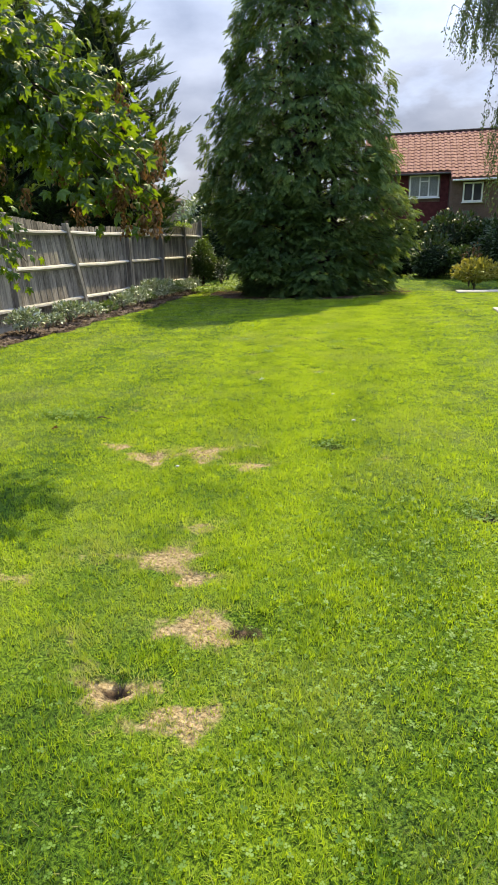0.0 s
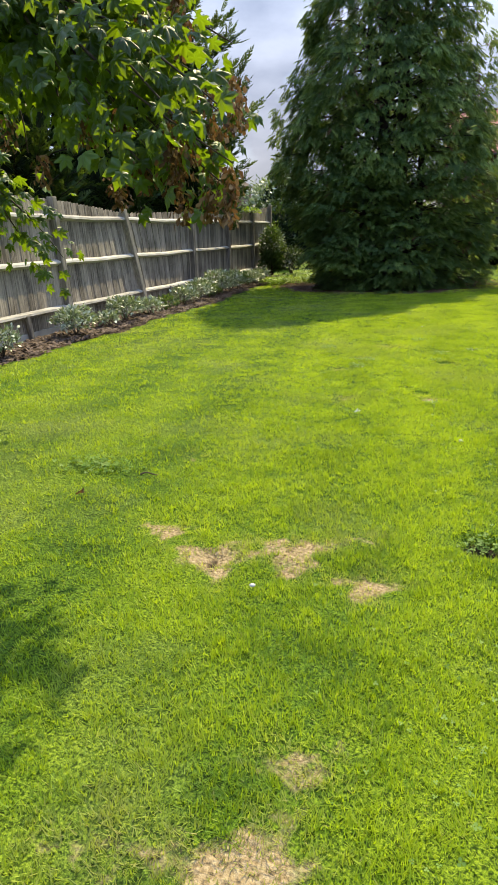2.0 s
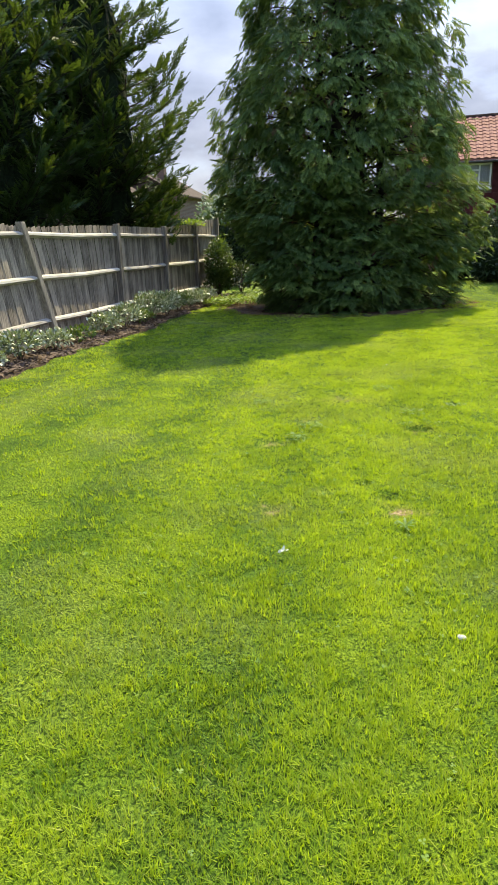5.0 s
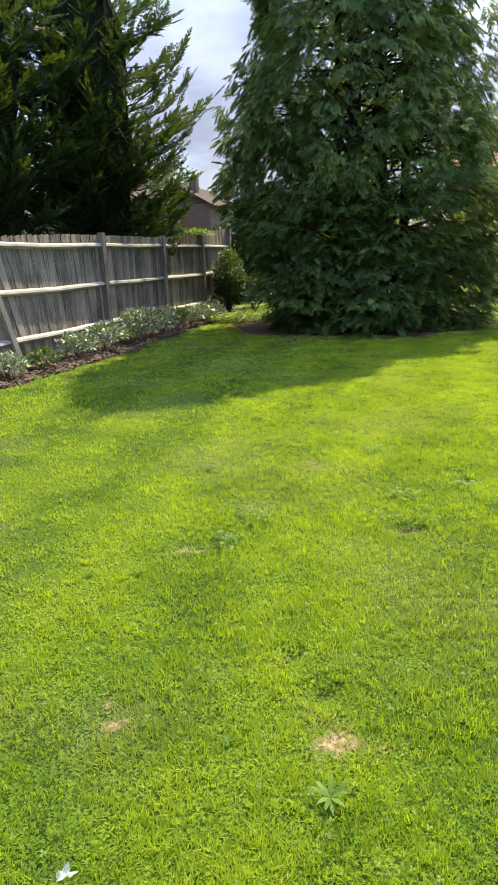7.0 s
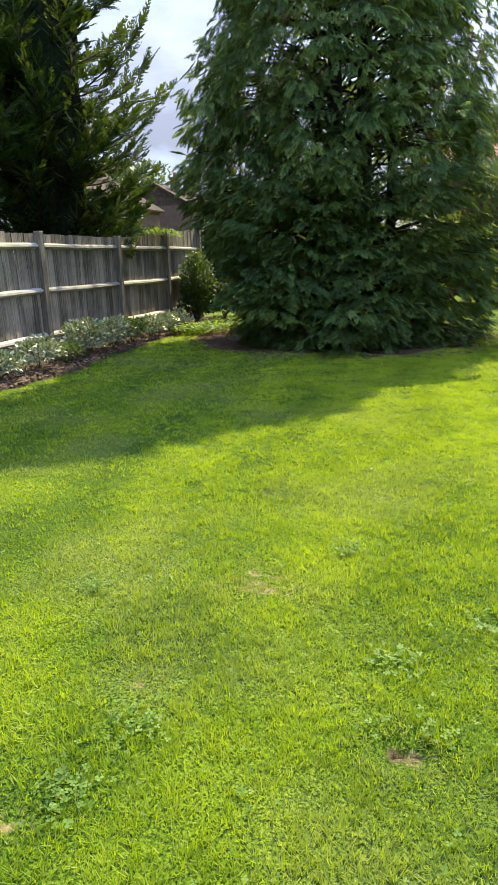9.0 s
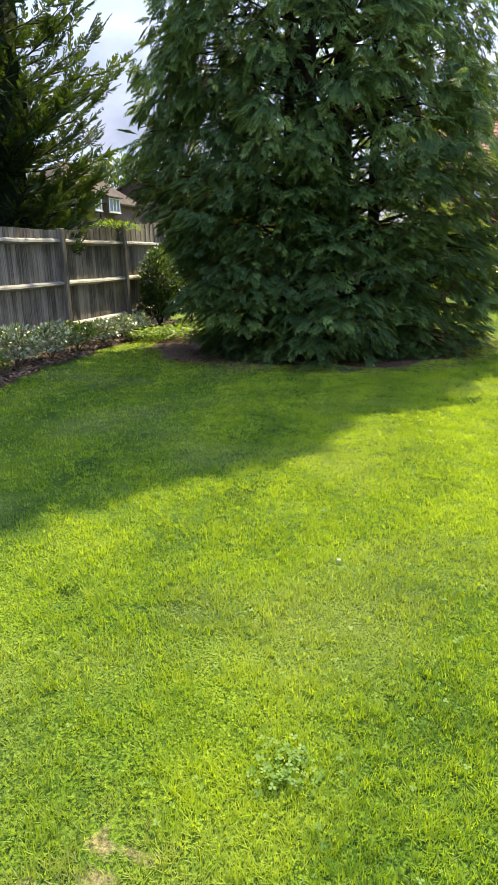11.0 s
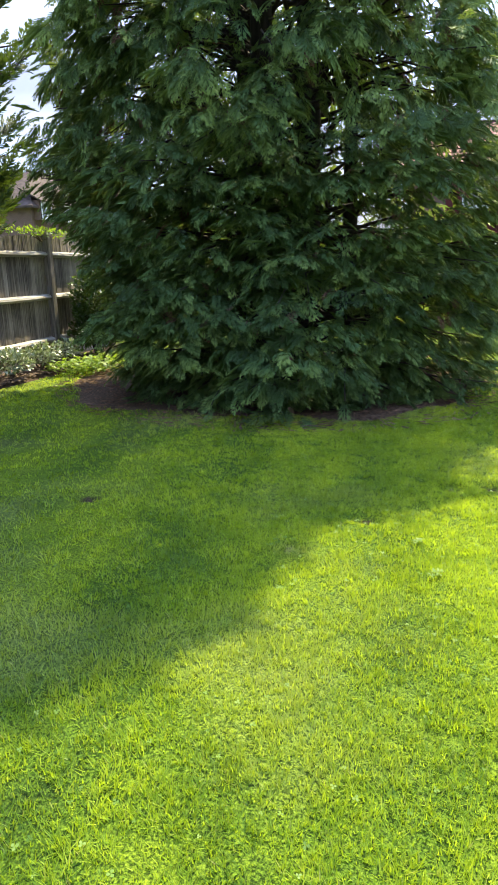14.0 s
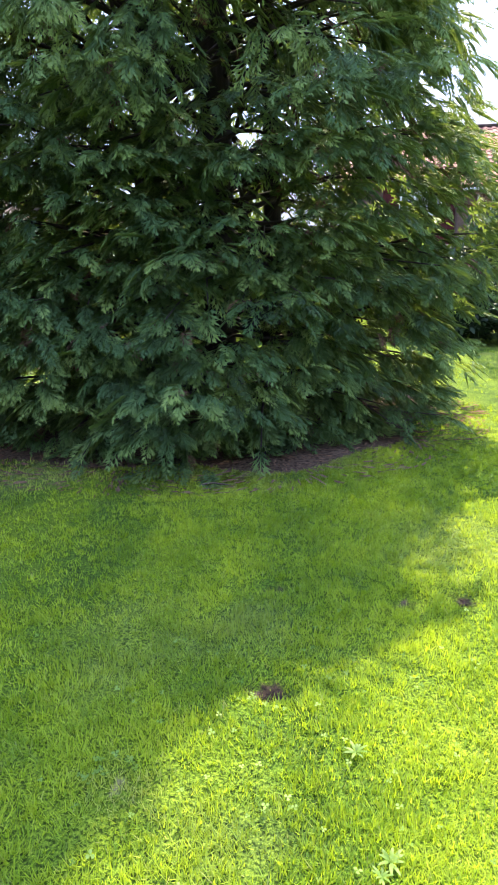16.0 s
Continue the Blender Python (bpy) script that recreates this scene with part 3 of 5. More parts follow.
def twig(x, y, length, turn):
    s = np.linspace(0, 1, 6)
    p = np.stack([x + length * s * math.cos(turn), y + length * s * math.sin(turn), 0.02 + 0.010 * np.sin(5 * s)], 1)
    v, f = tube(p, np.linspace(0.006, 0.003, 6), 5)
    tagged(soup("fallen_twig", v, f, M_TWIG), "short dry brown twig lying on the lawn", "twig", "fallen twigs")


twig(-0.78, 3.58, 0.10, 0.4)
twig(-0.35, 14.25, 0.22, 0.25)

# ---- flower bed along the fence ----
bed_y = np.arange(5.0, 19.6, 0.12)
rows = []
for y in bed_y:
    e, w = float(bed_edge(y)), -4.95
    s = np.linspace(0, 1, 9)
    x = e + (w - e) * s
    z = 0.030 * np.sin(np.pi * np.clip(s * 1.6, 0, 1) * 0.5) + 0.010 * np.sin(9 * y + 5 * x) + 0.01 * np.sin(17 * x - 6 * y) * np.clip(s * 6, 0, 1)
    z[0] = -0.03
    rows.append(np.stack([x, np.full(9, y), z], 1))
V = np.concatenate(rows)
i, j = np.meshgrid(np.arange(len(bed_y) - 1), np.arange(8), indexing="ij")
F = np.stack([i * 9 + j, i * 9 + j + 1, (i + 1) * 9 + j + 1, (i + 1) * 9 + j], -1).reshape(-1, 4)[:, ::-1]
tagged(soup("flower_bed", V, F, M_MULCH, smooth=True), "narrow flower bed of dark bark mulch along the fence", "flower bed", kind="structure")
CHIP = (np.array([(-.5, -.2, 0), (.5, -.25, 0.02), (.55, .2, 0.06), (-.45, .25, 0.03), (0, 0, 0.22)]), np.array([(0, 1, 4), (1, 2, 4), (2, 3, 4), (3, 0, 4)]))
n = 7000
cy = rng.uniform(5.2, 19.0, n)
cx = bed_edge(cy) - 0.06 - rng.uniform(0, 1, n) * (4.7 + bed_edge(cy) - 0.05)
ch = rng.uniform(0, 6.28, n)
v, f = scatter(CHIP, np.stack([cx, cy, rng.uniform(0.015, 0.05, n)], 1), np.stack([np.cos(ch), np.sin(ch), rng.normal(0, .25, n)], 1),
               unit(np.stack([rng.normal(0, .4, n), rng.normal(0, .4, n), np.ones(n)], 1)), rng.uniform(0.025, 0.07, n))
tagged(soup("mulch_chips", v, f, M_CHIP), "loose dark bark chips covering the flower bed", "mulch", kind="stuff")
n = 2600
a, r = rng.uniform(0, 6.28, n), rng.uniform(2.1, 2.85, n)
v, f = scatter(CHIP, np.stack([-1.03 + r * np.cos(a), 16.84 + r * np.sin(a), rng.uniform(0, .02, n)], 1), np.stack([np.cos(a * 7), np.sin(a * 7), 0 * a], 1),
               unit(np.stack([rng.normal(0, .3, n), rng.normal(0, .3, n), np.ones(n)], 1)), np.stack([rng.uniform(.03, .10, n), rng.uniform(.01, .03, n), rng.uniform(.02, .05, n)], 1))
tagged(soup("needle_litter", v, f, M_NEEDLE), "brown dry needles and scraps under the cypress", "litter", kind="stuff")

# ---- fence ----
# posts: foot x, y; top x, y, z
POSTS = [((-4.36, 5.85), (-4.38, 5.82, 1.84)), ((-4.51, 8.44), (-4.57, 8.38, 1.81)), ((-4.61, 10.98), (-4.68, 10.48, 1.71)), ((-4.69, 13.33), (-4.69, 13.33, 1.74)),
         ((-4.665, 15.43), (-4.665, 15.43, 1.73)), ((-4.73, 17.48), (-4.73, 17.48, 1.86)), ((-4.80, 19.35), (-4.80, 19.35, 2.03))]


def block(bm, corners_low, corners_high):
    vs = [bm.verts.new(c) for c in (*corners_low, *corners_high)]
    for q in ((3, 2, 1, 0), (4, 5, 6, 7), (0, 1, 5, 4), (1, 2, 6, 5), (2, 3, 7, 6), (3, 0, 4, 7)):
        bm.faces.new([vs[k] for k in q])
    return vs


fence = thing("fence", (-4.6, 11, 0), "weathered grey close-board wooden fence with leaning post", "fence")


def post_mesh(foot, top, w, d):
    bm = bmesh.new()
    lo = [(foot[0] + a * w, foot[1] + b * d, -0.1) for a, b in ((-.5, -.5), (.5, -.5), (.5, .5), (-.5, .5))]
    hi = [(top[0] + a * w, top[1] + b * d, top[2]) for a, b in ((-.5, -.5), (.5, -.5), (.5, .5), (-.5, .5))]
    block(bm, lo, hi)
    bmesh.ops.bevel(bm, geom=bm.edges[:], offset=0.008, segments=1, affect="EDGES")
    return bm


for k, (foot, top) in enumerate(POSTS):
    part("post", post_mesh(foot, (top[0], top[1], top[2] + 0.015), 0.10, 0.10), M_POST, fence, "leaning weathered post" if k == 2 else "")


def fence_line(k, s, z):
    """A point on the board face of bay k at the share s of its length and the height z."""
    (f0, t0), (f1, t1) = POSTS[k], POSTS[k + 1]
    h = z / 1.8
    a = Vector((f0[0] - 0.05 + (t0[0] - f0[0]) * h, f0[1] + (t0[1] - f0[1]) * h, z))
    b = Vector((f1[0] - 0.05 + (t1[0] - f1[0]) * h, f1[1] + (t1[1] - f1[1]) * h, z))
    return a.lerp(b, s)


for k in range(len(POSTS) - 1):
    sag = (0.0, 0.015, 0.02, 0.012, 0.008, 0.0)[k]
    for z in (0.35, 0.97, 1.57):                      # arris rails
        bm = bmesh.new()
        ends = []
        for s in (0.012, 0.5, 0.988):
            c = fence_line(k, s, z) + Vector((0, 0, -sag if s == 0.5 else 0))
            ends.append([bm.verts.new(c + Vector(o)) for o in ((0.008, 0, -0.05), (0.072, 0, -0.016), (0.064, 0, 0.012), (0.008, 0, 0.035))])
        for a, b in zip(ends, ends[1:]):
            for q in range(4):
                bm.faces.new((a[q], a[(q + 1) % 4], b[(q + 1) % 4], b[q]))
        bm.faces.new(ends[0][::-1])
        bm.faces.new(ends[-1])
        bmesh.ops.recalc_face_normals(bm, faces=bm.faces[:])
        part("rail", bm, M_RAIL, fence, "pale weathered arris rail")
    a, b = fence_line(k, 0.01, 0), fence_line(k, 0.99, 0)
    bm = bmesh.new()
    block(bm, [a + Vector((-.03, 0, -.05)), a + Vector((.012, 0, -.05)), b + Vector((.012, 0, -.05)), b + Vector((-.03, 0, -.05))],
          [a + Vector((-.03, 0, .11)), a + Vector((.012, 0, .11)), b + Vector((.012, 0, .11)), b + Vector((-.03, 0, .11))])
    part("gravel_board", bm, M_GRAVEL, fence, "pale gravel board at the foot")
    if k in (0, 1, 2, 4):                              # short props under the lowest rail
        s = (0.62, 0.52, 0, 0.5, 0.55)[k] or 0.47
        c = fence_line(k, s, 0)
        part("prop", post_mesh((c.x + .05, c.y + .02), (c.x + .05, c.y - .06, .35), .05, .06), M_POST, fence)

# ---- big cypress ----
def crown_radius(z, table):
    return np.interp(z, [q[0] for q in table], [q[1] for q in table])


def conifer(name, at, height, table, trunks, limbs, per_limb, rise, droop_end, sprays, spray_size, spray_dip, material, label, dense_below=0.0, hang=0.0, seed=1, start=0.1, undercut=0.0, inner=0.38, clumps=0, core=0.0, drift=0.0, coarse=None):
    r = np.random.default_rng(seed)
    t = thing(name, at, label, "tree", kind="")
    ax, ay = at[0], at[1]
    for tx, ty, tr, th in trunks:
        s = np.linspace(0, 1, 14)
        p = np.stack([ax + tx + 0.06 * np.sin(5 * s + tx), ay + ty + 0.06 * np.cos(4 * s), -0.1 + th * s], 1)
        v, f = tube(p, tr * (1 - s) ** 0.8 + 0.012, 10)
        soup("trunk", v, f, M_BARK, t, smooth=True)
    # solid filler closing the crown to view, coloured as its unlit inside
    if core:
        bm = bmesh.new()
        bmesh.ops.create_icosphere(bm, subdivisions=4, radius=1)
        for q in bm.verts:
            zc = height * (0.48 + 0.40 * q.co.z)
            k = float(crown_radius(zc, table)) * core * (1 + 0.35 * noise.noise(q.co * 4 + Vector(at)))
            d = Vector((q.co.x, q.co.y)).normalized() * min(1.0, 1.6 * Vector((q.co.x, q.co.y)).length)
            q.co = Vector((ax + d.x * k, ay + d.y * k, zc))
        part("inner_foliage", bm, M_DARK_CORE, t, "solid core coloured dark for the shaded inside of the crown")
    branch, P, D, U, S, T = Pile(), [], [], [], [], []
    zs = np.linspace(start, height * 0.985, 400)
    wgt = (crown_radius(zs, table) + 0.25) * np.where(zs < dense_below, 2.0, 1.6)
    zt = r.choice(zs, limbs, p=wgt / wgt.sum()) + r.normal(0, 0.04, limbs)
    for k in range(limbs):
        tx, ty, tr, th = trunks[r.integers(len(trunks))]
        az = r.uniform(0, 2 * np.pi)
        z1 = max(zt[k], 0.06)
        rad = float(crown_radius(z1, table)) * (1 + 0.06 * math.sin(3 * az + z1 * 1.3) + 0.05 * math.sin(7 * az - 2.2 * z1)) * r.uniform(0.72 if z1 < dense_below else 0.82, 1.03)
        low = z1 < dense_below
        if low and undercut:
            rad *= 1 - undercut * max(0, math.cos(az - 2.85)) ** 2 * max(0, 1 - z1 / 2.9)
        lx = float(np.interp(z1, [0, 1.0, 3.4], [0, 0, drift]))
        tip = np.array([ax + lx + rad * math.cos(az), ay + rad * math.sin(az), z1])
        z0 = min(max(z1 - rise * rad + r.normal(0, .15), 0.05), th * 0.97)
        root = np.array([ax + 0.6 * lx + tx * (1 - z0 / height), ay + ty * (1 - z0 / height), z0])
        span = np.linalg.norm(tip - root)
        s = np.linspace(0, 1, 7)
        bow = 4 * s * (1 - s) * droop_end * span * (0.6 if low else 1.0)
        line = root + (tip - root) * s[:, None] + np.stack([0 * s, 0 * s, bow], 1)
        if hang:
            line[:, 2] -= 0.14 * span * s ** 3
        line[1:, :] += r.normal(0, 0.035, (6, 3))
        line[:, 2] = np.maximum(line[:, 2], 0.04)
        v, f = tube(line, (0.006 + 0.009 * span) * (1 - 0.85 * s), 4)
        branch.put(v, f)
        m = max(3, int(per_limb * (0.45 + 0.55 * span / 2.5) * (1.25 if low else 1.0)))
        q = np.sort(r.uniform(inner if not low else 0.5, 1.0, m)) ** 0.8
        q[-1] = 1.0
        pos = np.stack([np.interp(q, s, line[:, c]) for c in range(3)], 1)
        if hang and not low:
            pos[:, 2] -= r.uniform(0, 0.34, m) * q
        dirn = unit(np.stack([np.interp(np.minimum(q + .05, 1), s, line[:, c]) - np.interp(np.maximum(q - .08, 0), s, line[:, c]) for c in range(3)], 1))
        swing = np.where(np.arange(m) % 2 == 0, 1, -1) * r.uniform(0.3, 1.15, m) * np.where(q > 0.97, 0.1, 1)
        cs, sn = np.cos(swing), np.sin(swing)
        dxy = np.stack([dirn[:, 0] * cs - dirn[:, 1] * sn, dirn[:, 0] * sn + dirn[:, 1] * cs, dirn[:, 2] + (spray_dip + r.normal(0, 0.22, m) - hang * r.uniform(0.2, 1.4, m) if not low else r.normal(-0.12, 0.2, m))], 1)
        tilt = 0.25 if low else 0.55
        upv = np.stack([tilt * np.cos(az) + r.normal(0, .3, m), tilt * np.sin(az) + r.normal(0, .3, m), np.full(m, 1.0)], 1)
        P.append(pos), D.append(dxy), U.append(upv)
        S.append(spray_size * r.uniform(0.65, 1.25, m) * (1.2 if low else 1.0))
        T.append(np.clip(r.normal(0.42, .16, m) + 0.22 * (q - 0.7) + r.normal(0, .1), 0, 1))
    for k in range(clumps):                            # shelves of sprays over the outside of the crown
        az, z1 = r.uniform(0, 2 * np.pi), r.choice(zs, p=wgt / wgt.sum())
        if math.sin(az) > 0.25 and k % 2:
            az = -az                                   # thinner on the far side
        low = z1 < dense_below
        rad = float(crown_radius(z1, table)) * (1 + 0.06 * math.sin(3 * az + z1 * 1.3) + 0.07 * math.sin(7 * az - 2.2 * z1)) * (r.uniform(0.72, 1.0) if k % 4 else r.uniform(0.42, 0.70))
        if low and undercut:
            rad *= 1 - undercut * max(0, math.cos(az - 2.85)) ** 2 * max(0, 1 - z1 / 2.9)
        lx = float(np.interp(z1, [0, 1.0, 3.4], [0, 0, drift]))
        m = r.integers(9, 15)
        fan = np.linspace(-1, 1, m)                    # one shelf: a fan of sprays, its edges hanging lower
        turn = az + r.normal(0, 0.25) + 1.05 * fan + r.normal(0, 0.15, m)
        dip = -0.22 - 0.25 * fan ** 2 + r.normal(0, 0.2, m) if low else r.normal(-0.65, 0.38, m)
        spread = r.uniform(0.02, 0.16, m)
        out = np.stack([np.cos(turn), np.sin(turn), dip], 1)
        side = np.array([-math.sin(az), math.cos(az), 0.0]) * (0.11 * fan)[:, None]
        P.append(np.array([ax + lx + rad * math.cos(az), ay + rad * math.sin(az), z1]) + side + out * spread[:, None] + r.normal(0, 0.025, (m, 3)))
        D.append(out)
        U.append(np.stack([0.25 * np.cos(turn) + r.normal(0, .3, m), 0.25 * np.sin(turn) + r.normal(0, .3, m), np.ones(m)], 1))
        S.append(spray_size * r.uniform(0.7, 1.2, m) * (1.05 if low else 1.15))
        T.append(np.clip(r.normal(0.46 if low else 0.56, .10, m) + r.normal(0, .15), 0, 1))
    v, f = branch.arrays()
    tagged(soup("branchwork", v, f, M_BARK, t, "thin dark branches"), kind="stuff")
    P, D, U, S, T = (np.concatenate(a) for a in (P, D, U, S, T))
    P[:, 2] = np.maximum(P[:, 2], 0.05)
    D = unit(D)
    D[:, 2] = np.maximum(D[:, 2], (0.03 - P[:, 2]) / S)
    leafy, tones, U = Pile(), [], unit(U)
    if dense_below:                                    # dead brown sprays inside the crown
        dead = r.choice(len(P), len(P) // 28, replace=False)
        core_at = np.array([ax, ay, 0.0])
        v, f = scatter(sprays[0], core_at * [1, 1, 0] + (P[dead] - core_at) * [0.93, 0.93, 1.0], D[dead], U[dead], S[dead] * 0.9)
        tagged(soup("dead_spray", v, f, M_NEEDLE, t, "dead reddish brown sprays"), kind="stuff")
    which = r.integers(0, len(sprays), len(P))
    far = (P[:, 1] > ay + 0.1) if coarse else np.zeros(len(P), bool)
    for k, spray in enumerate(sprays + (coarse or [])):
        pick = (which == k) & ~far if k < len(sprays) else far & (which % len(coarse) == k - len(sprays))
        v, f = scatter(spray, P[pick], D[pick], U[pick], S[pick])
        v[:, 2] = np.maximum(v[:, 2], 0.012)
        leafy.put(v, f)
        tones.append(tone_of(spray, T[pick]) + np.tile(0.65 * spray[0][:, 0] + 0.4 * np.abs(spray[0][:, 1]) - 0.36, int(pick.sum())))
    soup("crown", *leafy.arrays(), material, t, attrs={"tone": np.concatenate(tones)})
    return t


CYPRESS = [(0, 2.14), (0.5, 2.40), (1.5, 2.52), (3, 2.52), (4.5, 2.24), (6, 1.78), (7.2, 1.30), (8.4, 0.75), (9.7, 0.10)]
conifer("cypress_tree", (-0.92, 16.86, 0), 9.7, CYPRESS, [(-0.25, -0.9, 0.15, 9.0), (0.1, -0.2, 0.17, 9.5), (-0.8, 0.4, 0.10, 8.8), (0.5, 0.6, 0.10, 8.6)],
        480, 11, 0.28, 0.05, [frond(6, 0.54, 0.80, 0.30, 0.026, 1, k) for k in range(6)], 0.225, -0.30, M_CYPRESS, "tall dark green cypress with drooping flat sprays", 2.5, 0.35, 3,
        undercut=0.45, clumps=2000, drift=-0.24, coarse=[frond(3, 0.55, 0.8, 0.35, 0.06, 0, k) for k in range(3)])

LEYLAND_SPRAY = [frond(6, 0.40, 0.62, 0.02, 0.034, 0, k) for k in range(4)]
LT = [(0, 1.2), (1.5, 1.5), (3, 1.8), (4.5, 2.0), (6, 1.5), (7.2, 0.8), (8.2, 0.08)]
for k, (x, y, h, w) in enumerate(((-6.5, 16.2, 8.2, 1.12), (-7.2, 13.6, 8.0, 1.0), (-7.2, 11.0, 7.7, 1.0), (-7.3, 8.4, 7.6, 1.0))):
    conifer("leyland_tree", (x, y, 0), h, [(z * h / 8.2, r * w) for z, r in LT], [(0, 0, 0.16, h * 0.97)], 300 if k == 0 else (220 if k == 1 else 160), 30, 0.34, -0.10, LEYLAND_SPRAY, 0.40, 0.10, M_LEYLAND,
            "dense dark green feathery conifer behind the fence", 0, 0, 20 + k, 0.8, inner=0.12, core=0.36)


# ---- broad-leaved shrubs and hedges ----
def shrub(name, at, size, leaves, leaf, material, label, category="shrub", group="", seed=1, stems=7, shell=0.55, flop=0.0, kind="", core=False):
    """A shrub: stems from the foot and leaves through a lumpy dome of the given half-widths and height."""
    r = np.random.default_rng(seed)
    t = thing(name, at, label, category, group, kind)
    x, y, z = at
    pile = Pile()
    for _ in range(stems):
        a, d = r.uniform(0, 6.28), r.uniform(0.2, 0.8)
        s = np.linspace(0, 1, 5)
        p = np.stack([x + d * size[0] * math.cos(a) * s ** 1.4, y + d * size[1] * math.sin(a) * s ** 1.4, z - .03 + size[2] * r.uniform(.55, .9) * s], 1)
        v, f = tube(p, (0.006 + 0.008 * size[2]) * (1 - 0.8 * s), 5)
        pile.put(v, f)
    soup("stems", *pile.arrays(), M_TWIG, t)
    # added solid blob stops views through; the leaves' inner shade is its colour
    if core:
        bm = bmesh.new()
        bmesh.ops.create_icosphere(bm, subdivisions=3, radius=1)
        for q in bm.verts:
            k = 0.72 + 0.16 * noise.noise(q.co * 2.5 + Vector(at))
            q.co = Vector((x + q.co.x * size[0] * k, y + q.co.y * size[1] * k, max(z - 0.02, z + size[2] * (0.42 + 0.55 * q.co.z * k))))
        part("inner_foliage", bm, M_DARK_CORE, t, "solid core coloured dark for the shade among inner twigs")
    lumps = r.normal(size=(14, 3))
    lumps = unit(lumps * np.array([1, 1, 0.7]))
    d = unit(r.normal(size=(leaves, 3)))
    d[:, 2] = np.abs(d[:, 2]) * np.where(r.uniform(size=leaves) < (0.55 if core else 0.8), 1, -0.8 if core else -0.4)
    bulge = 0.80 + 0.28 * np.max(d @ lumps.T, axis=1) ** 6 + 0.05 * r.normal(size=leaves)
    rad = bulge * (shell + (1 - shell) * r.uniform(0, 1, leaves) ** 0.5)
    p = np.stack([x + d[:, 0] * rad * size[0], y + d[:, 1] * rad * size[1], z + size[2] * (0.42 + 0.55 * d[:, 2] * rad)], 1)
    p[:, 2] = np.maximum(p[:, 2], z + 0.03)
    out = unit(d + r.normal(0, .55, (leaves, 3)) + np.array([0, 0, 0.15 - flop]))
    up = unit(d * 0.5 + np.array([0, 0, 1.0]) + r.normal(0, .4, (leaves, 3)))
    v, f = scatter(LEAF, p, out, up, leaf * r.uniform(0.6, 1.25, leaves))
    v[:, 2] = np.maximum(v[:, 2], z + 0.01)
    soup("leaves", v, f, material, t, attrs={"tone": tone_of(LEAF, np.clip(r.normal(.45, .25, leaves), 0, 1))})
    return t


SIL = "low shrub with small pale variegated leaves in the bed"
for k, (x, y, w, h, n, m) in enumerate(((-4.02, 6.35, .24, .36, 420, M_SILVER), (-4.05, 7.85, .30, .42, 760, M_SILVER), (-4.10, 8.75, .17, .22, 260, M_SILVER), (-4.15, 9.35, .32, .40, 760, M_SILVER), (-4.12, 10.1, .26, .30, 460, M_SILVER),
                                        (-4.14, 10.8, .22, .24, 300, M_SHRUB), (-4.16, 11.6, .28, .36, 560, M_SILVER), (-4.18, 12.35, .32, .44, 760, M_SILVER), (-4.12, 12.95, .22, .28, 320, M_SHRUB), (-4.22, 13.5, .38, .55, 1150, M_SILVER), (-4.22, 14.25, .36, .50, 1000, M_SILVER),
                                        (-4.3, 15.05, .30, .44, 700, M_SHRUB), (-4.32, 15.8, .30, .40, 700, M_SILVER), (-4.36, 16.5, .26, .38, 520, M_SILVER), (-4.38, 17.1, .24, .36, 460, M_SILVER))):
    shrub("bed_shrub", (x, y, 0.03), (w, w, h), n, 0.062, m, SIL if m == M_SILVER else "low dark green shrub in the mulch bed", "shrub", "bed shrubs", 50 + k, 6, 0.3)
shrub("wall_shrub", (-4.38, 18.15, 0.03), (.36, .55, 1.50), 2300, 0.085, M_SHRUB, "upright glossy green shrub climbing against the fence", seed=70, shell=0.4)
shrub("wall_shrub", (-4.34, 17.95, 0.02), (.36, .50, .85), 1300, 0.08, M_SHRUB, "leafy green shrub at the foot of the fence", seed=73, shell=0.35)
shrub("wall_shrub", (-3.95, 18.6, 0.03), (.42, .6, 0.95), 1000, 0.085, M_HEDGE, "glossy green shrub by the fence end", seed=71, shell=0.4)
shrub("climber", (-4.70, 17.3, 1.76), (.07, 1.0, .17), 300, 0.05, M_LIME, "yellow-green climbing plant lying along the fence top", "climbing plant", seed=72, shell=0.3)
n = 4600
gyv = rng.uniform(16.3, 20.5, n)
gxv = -4.2 + rng.uniform(0, 1, n) * np.interp(gyv, [16.3, 16.8, 17.5, 20.5], [0.6, 1.6, 2.1, 1.9])
a = rng.uniform(0, 6.28, n)
v, f = scatter(LEAF, np.stack([gxv, gyv, rng.uniform(0.02, 0.16, n)], 1), np.stack([np.cos(a), np.sin(a), rng.uniform(-.2, .7, n)], 1),
               unit(np.stack([rng.normal(0, .4, n), rng.normal(0, .4, n), np.ones(n)], 1)), rng.uniform(0.05, 0.10, n))
tagged(soup("groundcover", v, f, M_LIME, attrs={"tone": tone_of(LEAF, rng.uniform(0, 1, n))}), "sunlit lime green low leafy ground cover beside the tree", "ground cover", kind="stuff")

